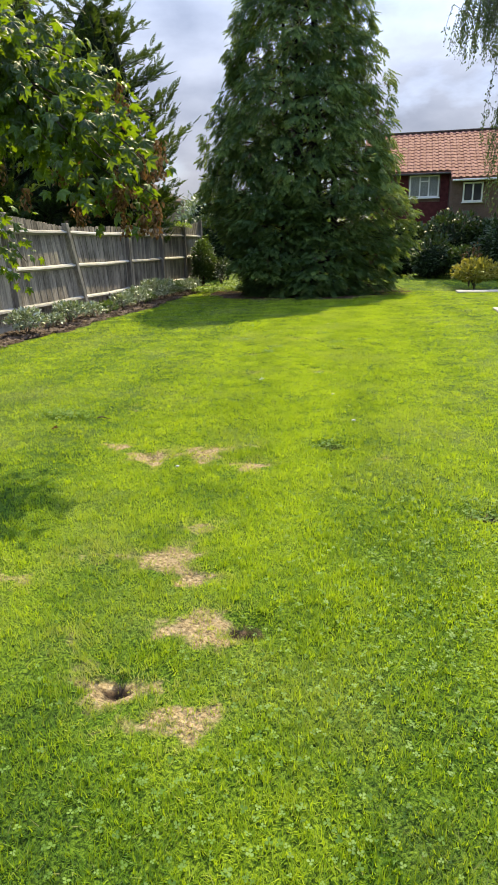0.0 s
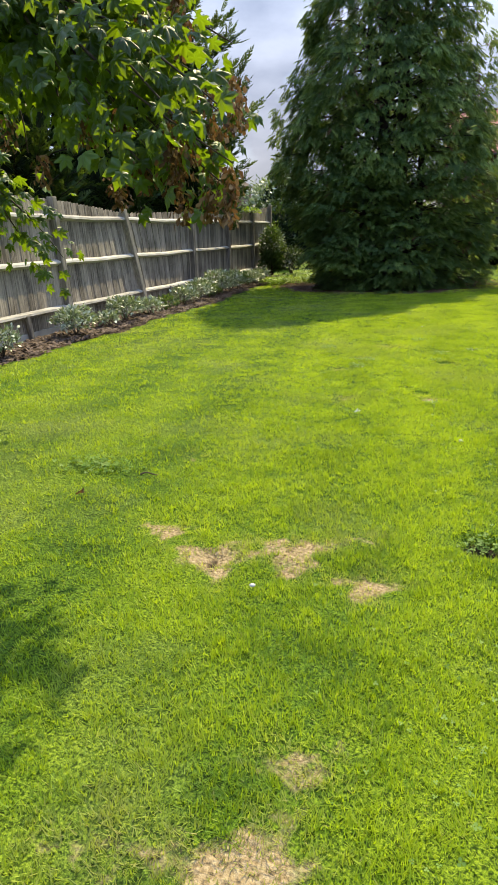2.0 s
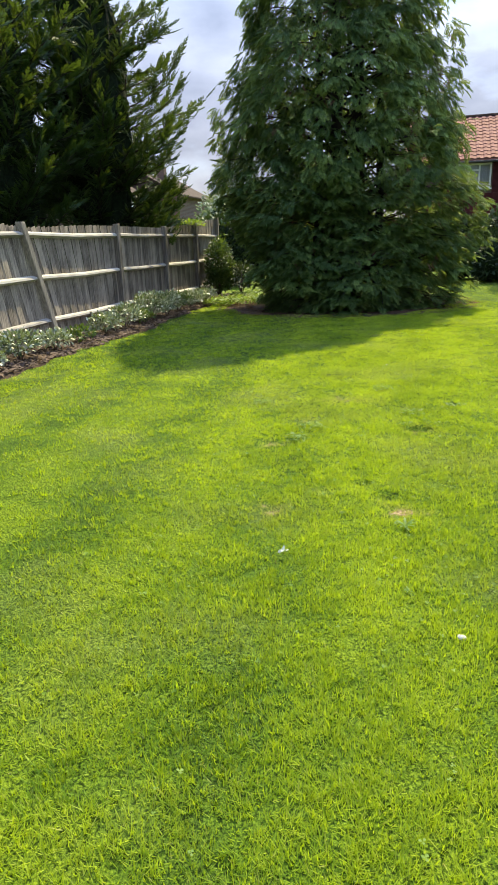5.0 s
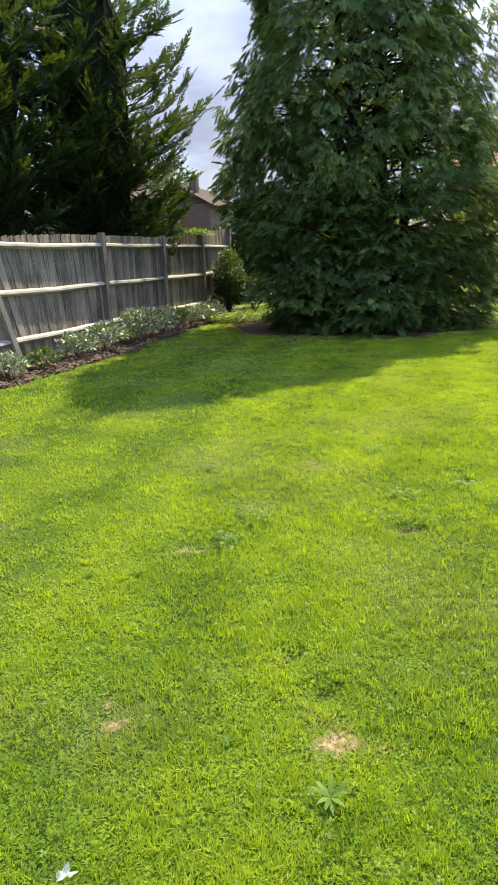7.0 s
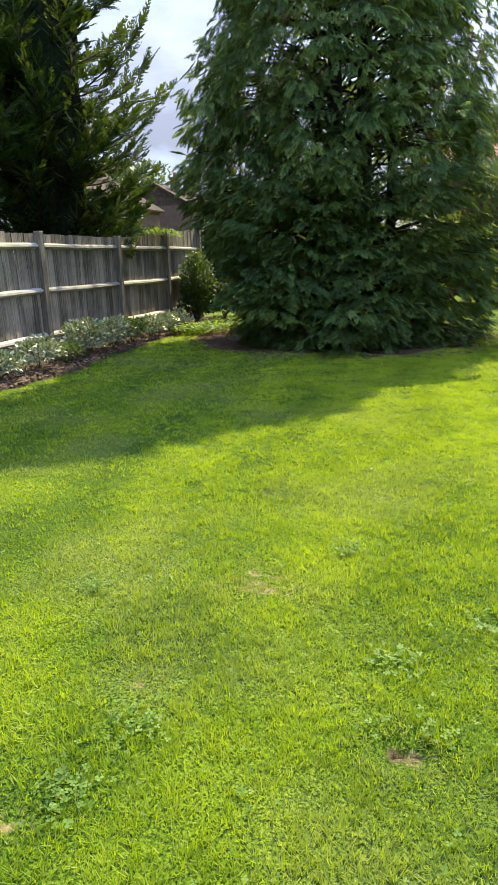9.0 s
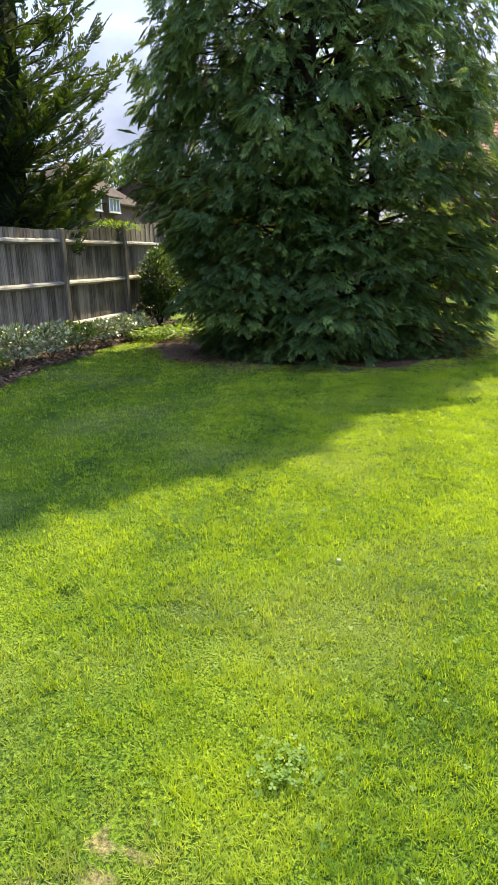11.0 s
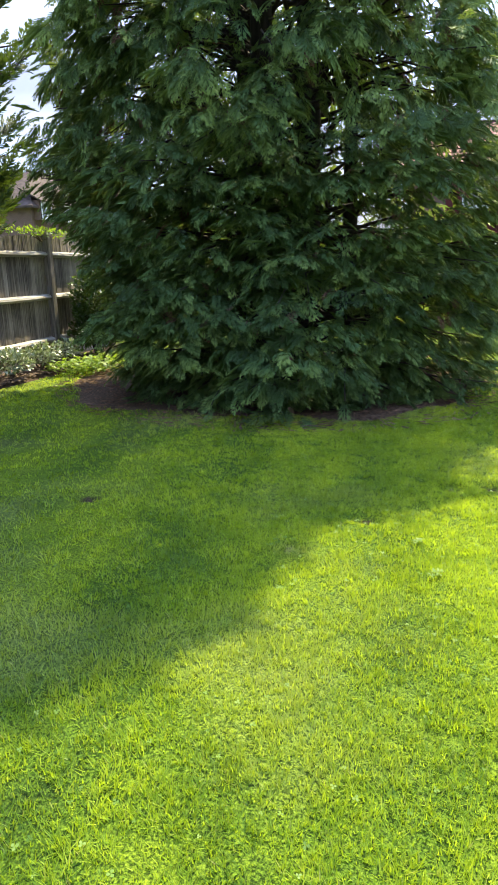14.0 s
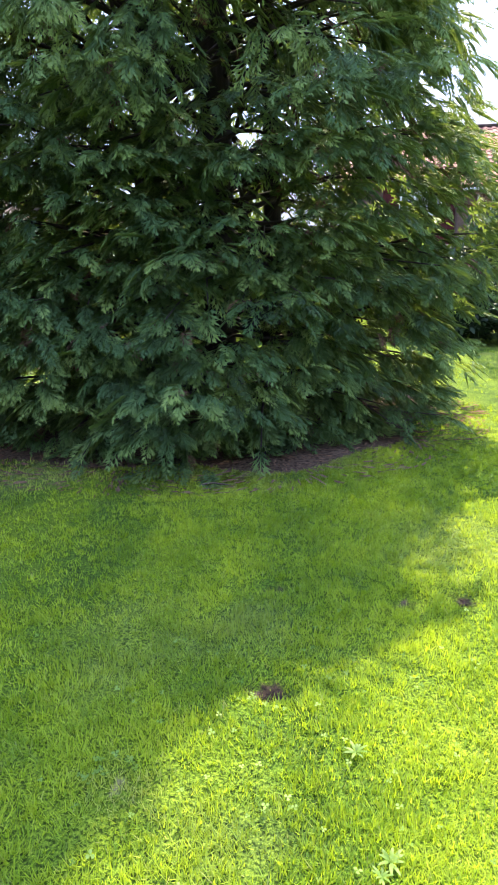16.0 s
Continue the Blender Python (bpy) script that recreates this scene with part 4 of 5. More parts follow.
shrub("golden_shrub", (3.5, 17.65, 0), (.62, .55, .82), 1500, 0.11, M_YELLOW, "rounded golden green shrub at the lawn edge", seed=80, shell=0.35)
shrub("red_tipped_shrub", (3.45, 18.6, 0), (.3, .3, 1.25), 160, 0.10, M_SEED, "thin shrub with reddish brown leaves", seed=81, shell=0.3)
HEDGE = "tall clipped dark green garden hedge"
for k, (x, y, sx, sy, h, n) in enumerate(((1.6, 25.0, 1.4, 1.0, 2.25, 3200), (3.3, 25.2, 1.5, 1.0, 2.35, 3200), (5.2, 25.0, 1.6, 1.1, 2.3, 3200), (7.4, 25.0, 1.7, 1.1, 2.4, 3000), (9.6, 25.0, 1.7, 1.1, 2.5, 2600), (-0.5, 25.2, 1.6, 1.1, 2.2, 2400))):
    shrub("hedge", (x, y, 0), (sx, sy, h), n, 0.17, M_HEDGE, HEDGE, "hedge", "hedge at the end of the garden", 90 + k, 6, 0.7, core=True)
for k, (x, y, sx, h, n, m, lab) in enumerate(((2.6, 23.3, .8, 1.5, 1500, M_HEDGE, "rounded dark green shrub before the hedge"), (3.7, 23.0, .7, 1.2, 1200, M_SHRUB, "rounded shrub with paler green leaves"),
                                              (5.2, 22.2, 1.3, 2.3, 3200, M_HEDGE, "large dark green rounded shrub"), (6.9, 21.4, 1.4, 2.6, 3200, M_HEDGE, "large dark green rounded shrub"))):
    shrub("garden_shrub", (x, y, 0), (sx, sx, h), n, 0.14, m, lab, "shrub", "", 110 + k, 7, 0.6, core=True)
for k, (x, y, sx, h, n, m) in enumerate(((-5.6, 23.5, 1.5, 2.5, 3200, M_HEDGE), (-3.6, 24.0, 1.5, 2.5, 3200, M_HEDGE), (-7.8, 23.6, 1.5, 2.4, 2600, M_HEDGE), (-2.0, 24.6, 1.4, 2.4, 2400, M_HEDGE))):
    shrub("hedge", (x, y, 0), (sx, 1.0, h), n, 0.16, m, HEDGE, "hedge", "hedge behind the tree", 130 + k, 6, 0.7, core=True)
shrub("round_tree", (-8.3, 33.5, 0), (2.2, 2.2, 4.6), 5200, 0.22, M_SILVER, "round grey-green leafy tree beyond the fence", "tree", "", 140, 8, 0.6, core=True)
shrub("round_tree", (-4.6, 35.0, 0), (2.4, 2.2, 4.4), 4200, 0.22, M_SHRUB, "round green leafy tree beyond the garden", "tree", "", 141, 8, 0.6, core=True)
shrub("round_tree", (-33.0, 68, 0), (6.5, 4, 12.0), 3600, 0.6, M_BIRCH, "green tree behind the brown-roofed house", "tree", "", 142, 8, 0.5)


# ---- weeping tree ----
def weeping_tree(at, height, radius, strands, seed):
    r = np.random.default_rng(seed)
    t = thing("weeping_tree", at, "tall weeping tree with long hanging leafy strands", "tree")
    s = np.linspace(0, 1, 12)
    v, f = tube(np.stack([at[0] + .15 * np.sin(4 * s), at[1] + .1 * s, -0.1 + height * s], 1), 0.22 * (1 - s) ** .8 + .015, 9)
    soup("trunk", v, f, M_BARK, t, smooth=True)
    limbs, P, D = Pile(), [], []
    for _ in range(strands):
        a, q = r.uniform(0, 6.28), r.uniform(0.15, 1) ** 0.7
        z1 = height * r.uniform(0.74 if q > 0.6 else 0.34, 0.98)
        rad = radius * q * np.interp(z1 / height, [0.4, 0.75, 1], [1, 1.0, 0.6])
        e = np.array([at[0] + rad * math.cos(a), at[1] + rad * math.sin(a), z1])
        o = np.array([at[0], at[1], z1 - 0.35 * rad])
        line = o + (e - o) * np.linspace(0, 1, 5)[:, None]
        line[1:] += r.normal(0, 0.12, (4, 3))
        e = line[-1]
        drop = max(0.5, min(r.uniform(1.0, 2.8), z1 - 8.4 if q > 0.6 else z1 - 2.0))
        w = np.linspace(0.15, 1, 8)[:, None]
        hangv = np.concatenate([e + np.concatenate([0.25 * np.sin(w * 2) * math.cos(a), 0.25 * np.sin(w * 2) * math.sin(a), -drop * w], 1)])
        line = np.concatenate([line, hangv])
        v, f = tube(line, np.linspace(0.014, 0.003, len(line)), 3)
        limbs.put(v, f)
        m = int(30 * drop)
        u = r.uniform(3, len(line) - 1, m)
        P.append(np.stack([np.interp(u, np.arange(len(line)), line[:, c]) for c in range(3)], 1) + r.normal(0, .05, (m, 3)))
        D.append(unit(np.stack([r.normal(0, .6, m), r.normal(0, .6, m), -np.ones(m)], 1)))
    tagged(soup("branchwork", *limbs.arrays(), M_BARK, t, "thin hanging branches"), kind="stuff")
    P, D = np.concatenate(P), np.concatenate(D)
    v, f = scatter(LEAF, P, D, unit(r.normal(size=D.shape)), r.uniform(0.06, 0.12, len(P)))
    soup("crown", v, f, M_BIRCH, t, attrs={"tone": tone_of(LEAF, r.uniform(0, 1, len(P)))})


weeping_tree((7.5, 28.2, 0), 13.0, 4.6, 1300, 5)


# ---- overhanging sycamore ----
def sycamore():
    r = np.random.default_rng(11)
    t = thing("sycamore_tree", (-3.6, 2.3, 0), "leafy green sycamore with hanging bunches of brown seeds", "tree")
    s = np.linspace(0, 1, 10)
    v, f = tube(np.stack([-3.6 + .1 * np.sin(3 * s), 2.3 + .2 * s, -0.1 + 5.0 * s], 1), 0.16 * (1 - s) ** .6 + .02, 10)
    soup("trunk", v, f, M_BARK, t, smooth=True)
    # branch ends: x, y, z and the thickness of the leafy part
    ends = [(-0.12, 3.30, 1.50), (-0.16, 3.55, 1.75), (-0.30, 3.75, 1.95), (-0.50, 3.45, 2.2), (-0.60, 3.2, 1.85), (-1.0, 3.5, 1.7), (-1.2, 3.6, 2.0), (-0.75, 3.9, 2.3), (-1.1, 3.3, 2.5),
            (-1.5, 3.8, 2.7), (-1.6, 3.5, 2.2), (-1.9, 4.2, 1.9), (-2.2, 4.6, 1.35), (-2.1, 4.1, 2.5), (-2.6, 4.2, 2.2), (-0.9, 3.75, 1.7), (-1.4, 4.0, 2.1), (-2.0, 3.4, 3.0), (-1.3, 4.3, 2.7), (-0.45, 3.3, 1.65)]
    ends += [(0.0, 3.12, 1.55), (-0.02, 3.15, 1.72), (-0.1, 3.05, 1.6), (-2.3, 4.8, 1.25), (-2.6, 4.7, 1.45), (-2.05, 4.9, 1.15), (-0.35, 3.2, 1.5), (-0.2, 3.7, 2.1), (-0.6, 3.9, 1.9), (-0.8, 3.4, 2.0), (-1.5, 3.9, 1.75), (-2.0, 4.2, 2.2), (-1.7, 4.1, 3.2), (-2.4, 3.9, 3.3), (-0.9, 3.0, 2.3)]
    limbs, P, A = Pile(), [], []
    hubs = [np.array(h) for h in ((-1.55, 3.45, 2.45), (-2.05, 3.9, 2.75), (-2.6, 3.9, 2.0))]
    for h in hubs:
        q = np.linspace(0, 1, 8)
        line = np.array([-3.55, 2.4, 2.3]) + (h - np.array([-3.55, 2.4, 2.3])) * q[:, None]
        line[:, 2] += 0.18 * np.sin(np.pi * q)
        limbs.put(*tube(line, 0.028 * (1 - q) + 0.014, 6))
    for e in ends:
        e = np.array(e)
        o = hubs[int(np.argmin([np.linalg.norm(h - e) for h in hubs]))]
        q = np.linspace(0, 1, 9)
        line = o + (e - o) * q[:, None]
        line[:, 2] += r.uniform(0.1, 0.25) * np.sin(np.pi * q)
        line[:, 1] += r.normal(0, 0.10) * np.sin(np.pi * q)
        line[:, 0] += r.normal(0, 0.06) * np.sin(2 * np.pi * q)
        limbs.put(*tube(line, 0.010 * (1 - q) + 0.003, 5))
        m = 95
        u = r.uniform(0.15, 1.0, m) ** 0.8
        p = np.stack([np.interp(u, q, line[:, c]) for c in range(3)], 1)
        off = r.normal(0, 1, (m, 3)) * np.array([0.13, 0.16, 0.13])
        P.append(p + off)
        A.append(unit(off + np.array([0.35, 0, -0.35]) * 0.3))
    soup("branchwork", *limbs.arrays(), M_TWIG, t, "thin brown branches")
    P, A = np.concatenate(P), np.concatenate(A)
    keep = (P[:, 0] < 0.05 - 0.12 * (P[:, 1] > 3.4)) & (P[:, 1] < 3.82 + 1.1 * (P[:, 0] < -1.5)) & (P[:, 0] < 0.05 - 0.14 * (P[:, 2] > 1.8)) & (P[:, 2] > 1.36 + 0.55 * np.clip((-P[:, 0] - 0.4) / 0.8, 0, 1) - 1.0 * ((P[:, 0] < -1.85) & (P[:, 1] > 4.35))) & (P[:, 2] < 2.0 - 0.95 * P[:, 0])
    P, A = P[keep], A[keep]
    n = len(P)
    v, f = scatter(MAPLE_LEAF, P, unit(A + r.normal(0, .3, (n, 3)) + np.array([0, 0, -.75])), unit(np.stack([r.normal(0, .6, n), r.normal(-.15, .6, n), np.ones(n)], 1)), r.uniform(0.050, 0.092, n))
    soup("crown", v, f, M_MAPLE, t, attrs={"tone": tone_of(MAPLE_LEAF, np.clip(r.normal(.30, .34, n), 0, 1))})
    WING = (np.array([(0, 0, 0.02), (0.25, 0.20, 0.05), (0.75, 0.40, 0), (1, 0.18, -0.04), (0.6, -0.16, 0.02)]), np.array([(0, 1, 4), (1, 2, 4), (2, 3, 4)]))
    for x, y, z, k in ((-0.27, 3.28, 1.68, 70), (-0.27, 3.26, 1.54, 70), (-0.04, 3.28, 1.50, 70), (-0.03, 3.24, 1.42, 60), (0.02, 3.2, 1.74, 60), (-0.24, 3.2, 1.58, 60), (-0.36, 3.6, 2.22, 60), (-0.12, 3.6, 1.88, 60), (-0.41, 3.6, 1.72, 60), (-0.12, 3.27, 1.43, 60), (-0.26, 3.30, 1.42, 50), (-0.45, 3.35, 1.55, 55), (-0.28, 3.68, 1.93, 45), (-0.30, 3.75, 1.80, 45), (-0.62, 3.45, 1.50, 50), (-0.18, 3.45, 1.60, 35),
                       (-0.52, 3.55, 2.15, 40), (-1.05, 3.5, 1.62, 45), (-1.3, 3.6, 1.8, 40), (-0.85, 3.8, 1.55, 40), (-0.75, 3.4, 1.75, 40), (-1.5, 3.9, 2.2, 40), (-0.20, 3.62, 1.72, 50), (-0.38, 3.5, 1.85, 50), (-0.22, 3.3, 1.6, 45), (-0.5, 3.3, 1.75, 45), (-0.35, 3.6, 2.1, 45)):
        k = int(k * 1.2)
        p = np.stack([r.normal(x, .021, k), r.normal(y - .10, .021, k), z + 0.05 - r.uniform(0, .13, k)], 1)
        v, f = scatter(WING, p, unit(np.stack([r.normal(0, .6, k), r.normal(0, .6, k), -np.ones(k)], 1)), unit(r.normal(size=(k, 3))), r.uniform(.024, .040, k))
        tagged(soup("seed_bunch", v, f, M_SEED, t, "hanging bunch of brown winged seeds", attrs={"tone": tone_of(WING, r.uniform(0, 1, k))}), kind="stuff")


sycamore()


# ---- houses ----
def box_bm(a, b, bevel=0.0):
    bm = bmesh.new()
    block(bm, [(a[0], a[1], a[2]), (b[0], a[1], a[2]), (b[0], b[1], a[2]), (a[0], b[1], a[2])], [(a[0], a[1], b[2]), (b[0], a[1], b[2]), (b[0], b[1], b[2]), (a[0], b[1], b[2])])
    if bevel:
        bmesh.ops.bevel(bm, geom=bm.edges[:], offset=bevel, segments=1, affect="EDGES")
    return bm


def window(house, x0, x1, z0, z1, y, panes, curtain=None, transom=0.0):
    """A white casement window in a wall that faces -y at y; panes: shares of the width."""
    w = part("window", box_bm((x0, y - .02, z0), (x1, y + .02, z1)), M_DARKTRIM, house)
    b = 0.075
    for a, c in (((x0, y - .07, z0), (x1, y - .021, z0 + b)), ((x0, y - .07, z1 - b), (x1, y - .021, z1)), ((x0, y - .068, z0 + b), (x0 + b, y - .021, z1 - b)), ((x1 - b, y - .068, z0 + b), (x1, y - .021, z1 - b))):
        part("frame", box_bm(a, c, .006), M_WHITE, w, "white window frame")
    part("sill", box_bm((x0 - .05, y - .12, z0 - .05), (x1 + .05, y - .021, z0 - .003), .006), M_WHITE, w, "white window sill")
    x = x0 + b
    for k, share in enumerate(panes):
        e = x + share * (x1 - x0 - 2 * b)
        if k:
            part("mullion", box_bm((x - .035, y - .066, z0 + b), (x + .035, y - .022, z1 - b)), M_WHITE, w)
        if curtain and curtain[k]:
            part("curtain", box_bm((x, y - .030, z0 + b), (e, y - .022, z1 - b)), M_CURTAIN, w, "pale net curtain")
        part("pane", box_bm((x, y - .045, z0 + b), (e, y - .040, z1 - b)), M_GLASS if not (curtain and curtain[k]) else M_PANE, w)
        if transom and k == 1:
            part("transom", box_bm((x, y - .064, z1 - transom - .03), (e, y - .03, z1 - transom + .03)), M_WHITE, w)
        x = e


tn = Nodes("clear_pane")
tn.colour((0.9, 0.92, 0.93), 0.03)
tn.bsdf.inputs["Transmission Weight"].default_value = 1.0
tn.bsdf.inputs["IOR"].default_value = 1.2
M_PANE = tn.mat


def roof_slab(p0, p1, p2, p3, thick):
    """A slab roof from its eave p0-p1 to its ridge p3-p2."""
    bm = bmesh.new()
    d = Vector((0, 0, -thick))
    block(bm, [Vector(p) + d for p in (p0, p1, p2, p3)], [Vector(p) for p in (p0, p1, p2, p3)])
    return bm


def tile_mesh(w, l):
    bm = bmesh.new()
    sec = [(-.5, .0), (-.3, .035), (-.05, .045), (.2, .01), (.5, .0)]
    lo = [bm.verts.new((s * w, 0, z + .022)) for s, z in sec]
    hi = [bm.verts.new((s * w, l * 1.08, z)) for s, z in sec]
    un = [bm.verts.new((s * w, 0, z)) for s, z in sec]
    for k in range(4):
        bm.faces.new((lo[k], lo[k + 1], hi[k + 1], hi[k]))
        bm.faces.new((un[k], un[k + 1], lo[k + 1], lo[k]))
    me = bpy.data.meshes.new("roof_tile")
    bm.to_mesh(me)
    bm.free()
    me.materials.append(M_TILE)
    return me


house = thing("house", (4.5, 34, 0), "red pantile roofed brick house beyond the hedge", "house")
part("wall", box_bm((0.2, 33.0, 0), (3.98, 40, 4.42)), M_BRICK, house, "brown brick wall")
part("wall", box_bm((3.985, 32.4, 0), (9.5, 40, 4.0)), M_BRICK, house, "brown brick wall")
part("cladding", box_bm((1.5, 32.955, 3.05), (2.0, 32.997, 4.38)), M_REDCLAD, house, "dark red tile-hung panel")
part("cladding", box_bm((3.56, 32.955, 3.05), (3.95, 32.997, 4.38)), M_REDCLAD, house, "dark red tile-hung panel")
part("cladding", box_bm((0.25, 32.955, 1.9), (3.95, 32.997, 3.045)), M_REDCLAD, house, "dark red tile-hung panel")
window(house, 2.06, 3.50, 3.25, 4.28, 32.995, (0.34, 0.33, 0.33), (1, 1, 1), 0.28)
window(house, 4.58, 5.50, 2.95, 3.84, 32.395, (0.5, 0.5), (0, 0), 0)
window(house, 6.6, 7.7, 2.95, 3.84, 32.395, (0.5, 0.5), (0, 0), 0)
roof = part("roof", roof_slab((-0.3, 32.75, 4.42), (4.0, 32.75, 4.42), (4.0, 36.6, 6.68), (-0.3, 36.6, 6.68), .12), M_TILE, house, "red pantile roof")
roof2 = part("roof", roof_slab((4.003, 32.08, 4.027), (9.8, 32.08, 4.027), (9.8, 36.6, 6.68), (4.003, 36.6, 6.68), .12), M_TILE, house, "red pantile roof")
part("roof", roof_slab((9.8, 40.4, 4.3), (-0.3, 40.4, 4.3), (-0.3, 36.6, 6.68), (9.8, 36.6, 6.68), .12), M_TILE, house, "red pantile roof")
part("ridge", box_bm((-0.3, 36.5, 6.66), (9.8, 36.72, 6.78), .03), M_OLDTILE, house, "dark ridge tiles")
part("gutter", box_bm((-0.3, 32.64, 4.27), (4.0, 32.74, 4.36), .02), M_DARKTRIM, house, "dark gutter")
part("gutter", box_bm((4.05, 31.97, 3.88), (9.8, 32.07, 3.97), .02), M_WHITE, house, "pale fascia")
part("drainpipe", box_bm((3.99, 32.88, 0), (4.07, 32.98, 4.3), .02), M_DARKTRIM, house, "dark drainpipe")

house.location, house.scale = (4.46, 37.24, 0), (1.08, 1.08, 1.08)

cottage = thing("house", (-24.2, 47, 0), "brown brick house with a hipped brown tiled roof", "house")
cx, cy = -24.2, 47.0                                   # built facing -y, then turned to face the garden
part("wall", box_bm((cx - 5, cy - 2.8, 0), (cx + 5, cy + 2.8, 5.0)), M_BRICK, cottage, "brown brick wall")
E4 = [(cx - 5.35, cy - 3.15, 4.95), (cx + 5.35, cy - 3.15, 4.95), (cx + 5.35, cy + 3.15, 4.95), (cx - 5.35, cy + 3.15, 4.95)]
R2 = [(cx - 0.7, cy, 7.5), (cx + 1.6, cy, 7.5)]
for p in ((E4[0], E4[1], R2[1], R2[0]), (E4[2], E4[3], R2[0], R2[1])):
    part("roof", roof_slab(*p, .12), M_OLDTILE, cottage, "old brown tiled roof")
for a, b, top in ((E4[3], E4[0], R2[0]), (E4[1], E4[2], R2[1])):
    part("roof", roof_slab(a, b, top, (top[0], top[1] + .02, top[2]), .12), M_OLDTILE, cottage, "old brown tiled hip")
part("ridge", box_bm((cx - .8, cy - .12, 7.47), (cx + 1.7, cy + .12, 7.58), .03), M_OLDTILE, cottage, "brown ridge tiles")
for a, b in ((-4.6, -3.6), (-2.15, -1.3), (-0.3, 1.2)):
    y = cy - 3.22
    part("dormer", box_bm((cx + a - .08, y + .025, 4.2), (cx + b + .08, cy - 2.6, 5.27)), M_BRICK, cottage, "brick dormer breaking the eaves")
    part("dormer_roof", roof_slab((cx + a - .25, y - .2, 5.28), (cx + b + .25, y - .2, 5.28), (cx + b + .25, cy - 2.0, 6.0), (cx + a - .25, cy - 2.0, 6.0), .08), M_OLDTILE, cottage, "small tiled dormer roof")
    window(cottage, cx + a, cx + b, 4.28, 5.2, y, (0.34, 0.33, 0.33) if b > 0 else (0.5, 0.5), (1, 1, 1) if b > 0 else (1, 1), 0)
for a in (-2.75, -0.85):
    part("drainpipe", box_bm((cx + a, cy - 2.92, 0), (cx + a + .09, cy - 2.82, 4.9), .02), M_DARKTRIM, cottage, "dark drainpipe")
cottage.rotation_euler = (0, 0, radians(90))

gable_house = thing("house", (-23.1, 58, 0), "brown tile-hung gabled house with a chimney", "house")
part("wall", box_bm((-26.2, 55.0, 0), (-20.0, 63, 5.6)), M_BRICK, gable_house, "brown brick wall")
bm = bmesh.new()
vs = [bm.verts.new(c) for c in ((-26.2, 55.0, 5.603), (-20.0, 55.0, 5.603), (-23.1, 55.0, 7.2), (-26.2, 55.2, 5.603), (-20.0, 55.2, 5.603), (-23.1, 55.2, 7.2))]
for q in ((0, 1, 2), (5, 4, 3), (0, 3, 4, 1), (1, 4, 5, 2), (2, 5, 3, 0)):
    bm.faces.new([vs[k] for k in q])
part("gable", bm, M_OLDTILE, gable_house, "brown tile-hung gable")
part("roof", roof_slab((-19.6, 54.7, 5.48), (-19.6, 63.3, 5.48), (-23.1, 63.3, 7.36), (-23.1, 54.7, 7.36), .12), M_OLDTILE, gable_house, "old brown tiled roof")
part("roof", roof_slab((-26.6, 63.3, 5.48), (-26.6, 54.7, 5.48), (-23.1, 54.7, 7.36), (-23.1, 63.3, 7.36), .12), M_OLDTILE, gable_house, "old brown tiled roof")
chimney = part("chimney", box_bm((-22.4, 56.4, 6.7), (-21.75, 57.0, 7.95), .03), M_BRICK, gable_house, "brick chimney")
part("chimney_pot", box_bm((-22.2, 56.6, 7.953), (-21.95, 56.85, 8.3), .04), M_TILE, chimney, "clay chimney pot")

# ---- paving ----
def slab(x0, y0, x1, y1):
    ob = part("paving_slab", box_bm((x0, y0, -.05), (x1, y1, .035), .008), M_STONE)
    tagged(ob, "pale grey stone paving slab at the lawn edge", "paving slab", "garden paving", "structure")


for k in range(8):
    slab(2.95 + k * .82, 16.25 + k * .04, 2.95 + k * .82 + .8, 16.85 + k * .04)
for k in range(4):
    slab(3.25 + k * .63, 11.0, 3.25 + k * .63 + .61, 11.6)
    slab(3.25 + k * .63, 11.62, 3.25 + k * .63 + .61, 12.22)

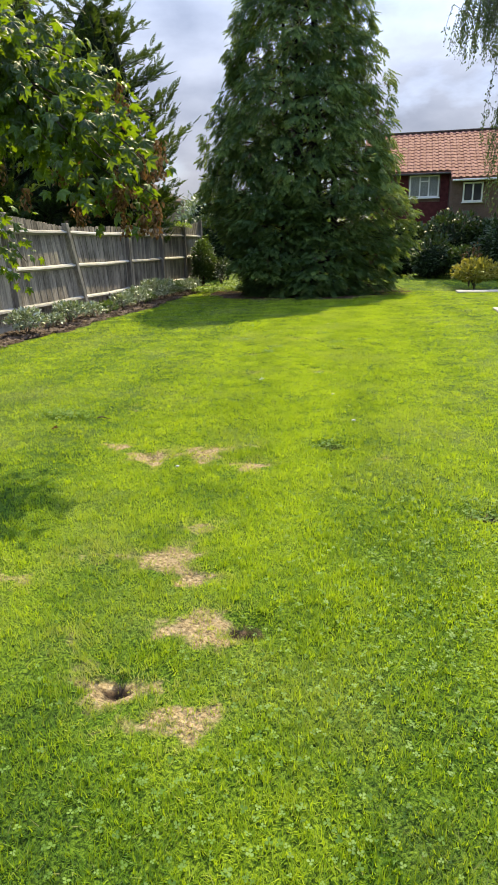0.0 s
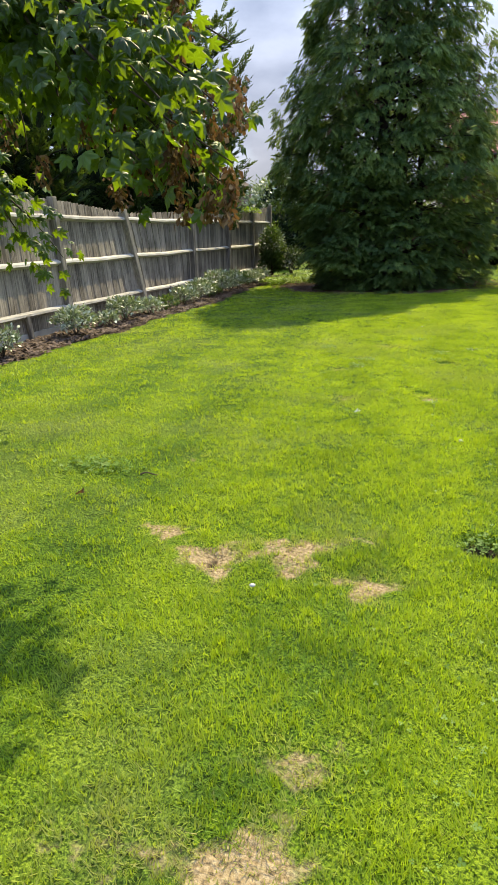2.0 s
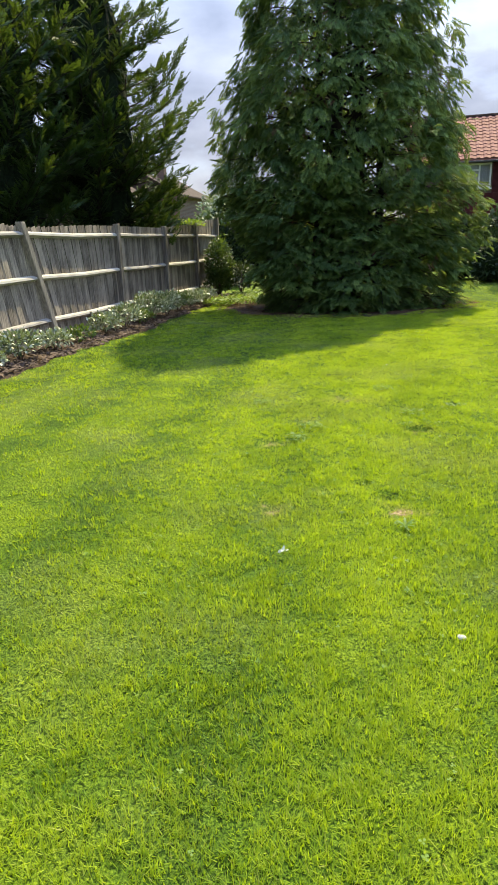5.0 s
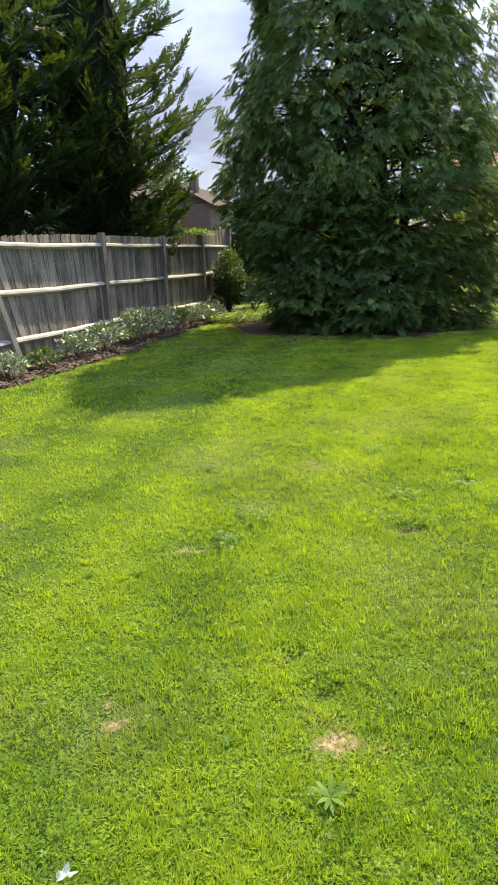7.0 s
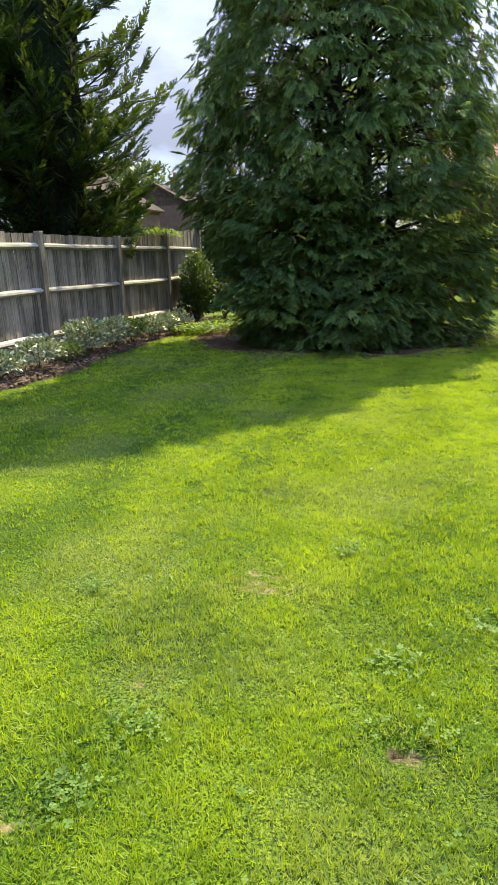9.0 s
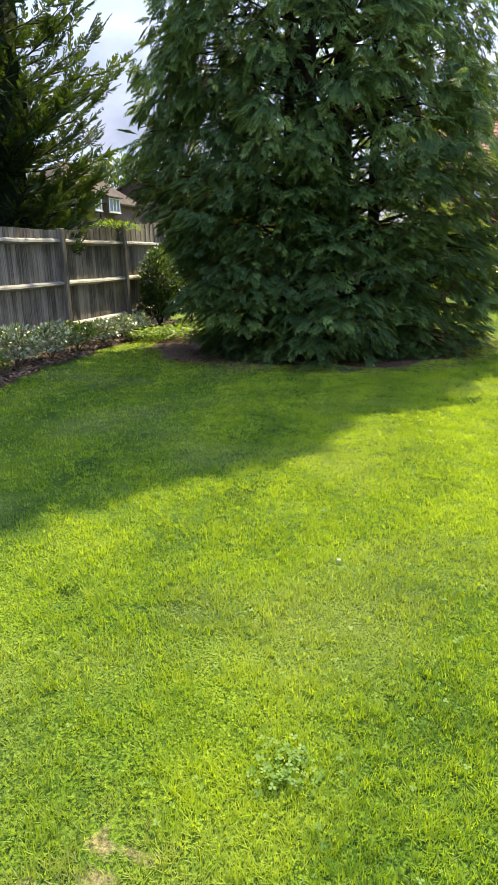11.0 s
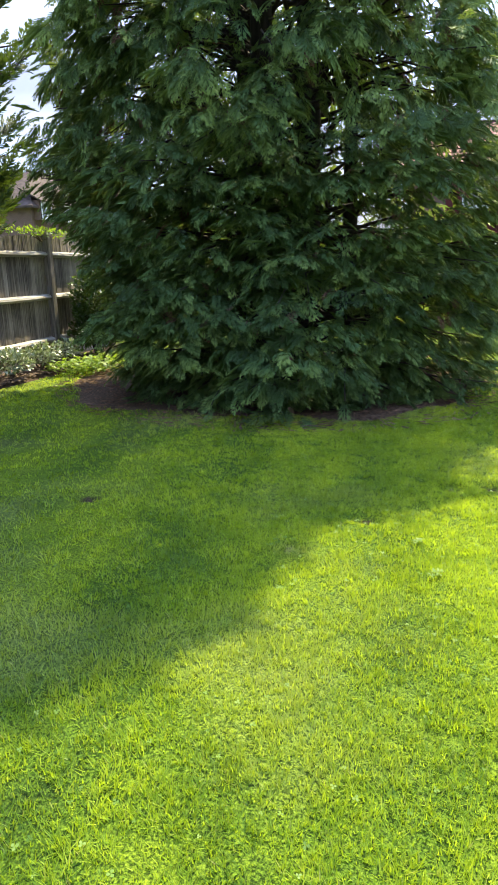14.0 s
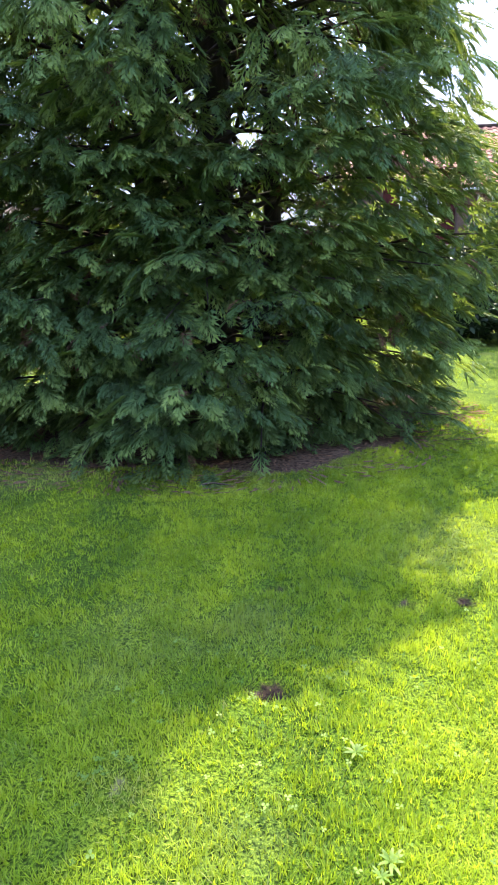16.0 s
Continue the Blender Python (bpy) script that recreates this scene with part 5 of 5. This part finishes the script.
# ---- pieces: fence boards, roof tiles ----
def board_mesh(h):
    bm = bmesh.new()
    w, a, b = 0.118, 0.005, 0.016
    lo = [(-a, 0, 0.115), (0, 0, 0.115), (0, w, 0.115), (-b, w, 0.115)]
    hi = [(-a, 0, h), (0, 0, h), (0, w, h), (-b, w, h)]
    block(bm, lo, hi)
    me = bpy.data.meshes.new("board")
    bm.to_mesh(me)
    bm.free()
    me.materials.append(M_BOARD)
    return me


BOARD = board_mesh(1.84)
for k in range(len(POSTS) - 1):
    a, b = fence_line(k, 0, 0), fence_line(k, 1, 0)
    count = max(1, int((b - a).length / 0.106))
    for q in range(count):
        s = q / count
        foot, top = fence_line(k, s, 0), fence_line(k, s, 1.85)
        nxt = fence_line(k, (q + 1) / count, 0)
        z = (top - foot).normalized()
        y = (nxt - foot).normalized()
        x = y.cross(z).normalized()
        y = z.cross(x)
        tz = POSTS[k][1][2] + (POSTS[k + 1][1][2] - POSTS[k][1][2]) * s
        m = Matrix((x, y, z)).transposed().to_4x4()
        lift = (tz / 1.855) * random.uniform(0.995, 1.003)
        ob = new("board", BOARD)
        ob.matrix_world = Matrix.Translation(foot + x * (-0.002 if q % 2 else 0.004)) @ m @ Matrix.Diagonal((1, 1, lift, 1))
        ob.parent = fence
        ob.matrix_parent_inverse = Matrix.Translation(fence.location).inverted()

TILE = tile_mesh(0.30, 0.33)
for ridge_part, x0, x1, e, top in ((roof, -0.2, 4.01, Vector((0, 32.75, 4.42)), Vector((0, 36.6, 6.68))), (roof2, 4.0, 7.3, Vector((0, 32.08, 4.027)), Vector((0, 36.6, 6.68)))):
    d = (top - e)
    up = Vector((1, 0, 0)).cross(d.normalized())
    turn = Matrix((Vector((1, 0, 0)), d.normalized(), up)).transposed().to_4x4()
    nrow = int(d.length / 0.33)
    cols = int((x1 - x0) / 0.30)
    for c in range(cols):
        for row in range(nrow):
            ob = new("roof_tile", TILE)
            ob.matrix_world = Matrix.Translation(e + Vector((x0 + c * .30 + .15, 0, 0)) + d * (row / nrow) + up * 0.006) @ turn
            ob.parent = ridge_part
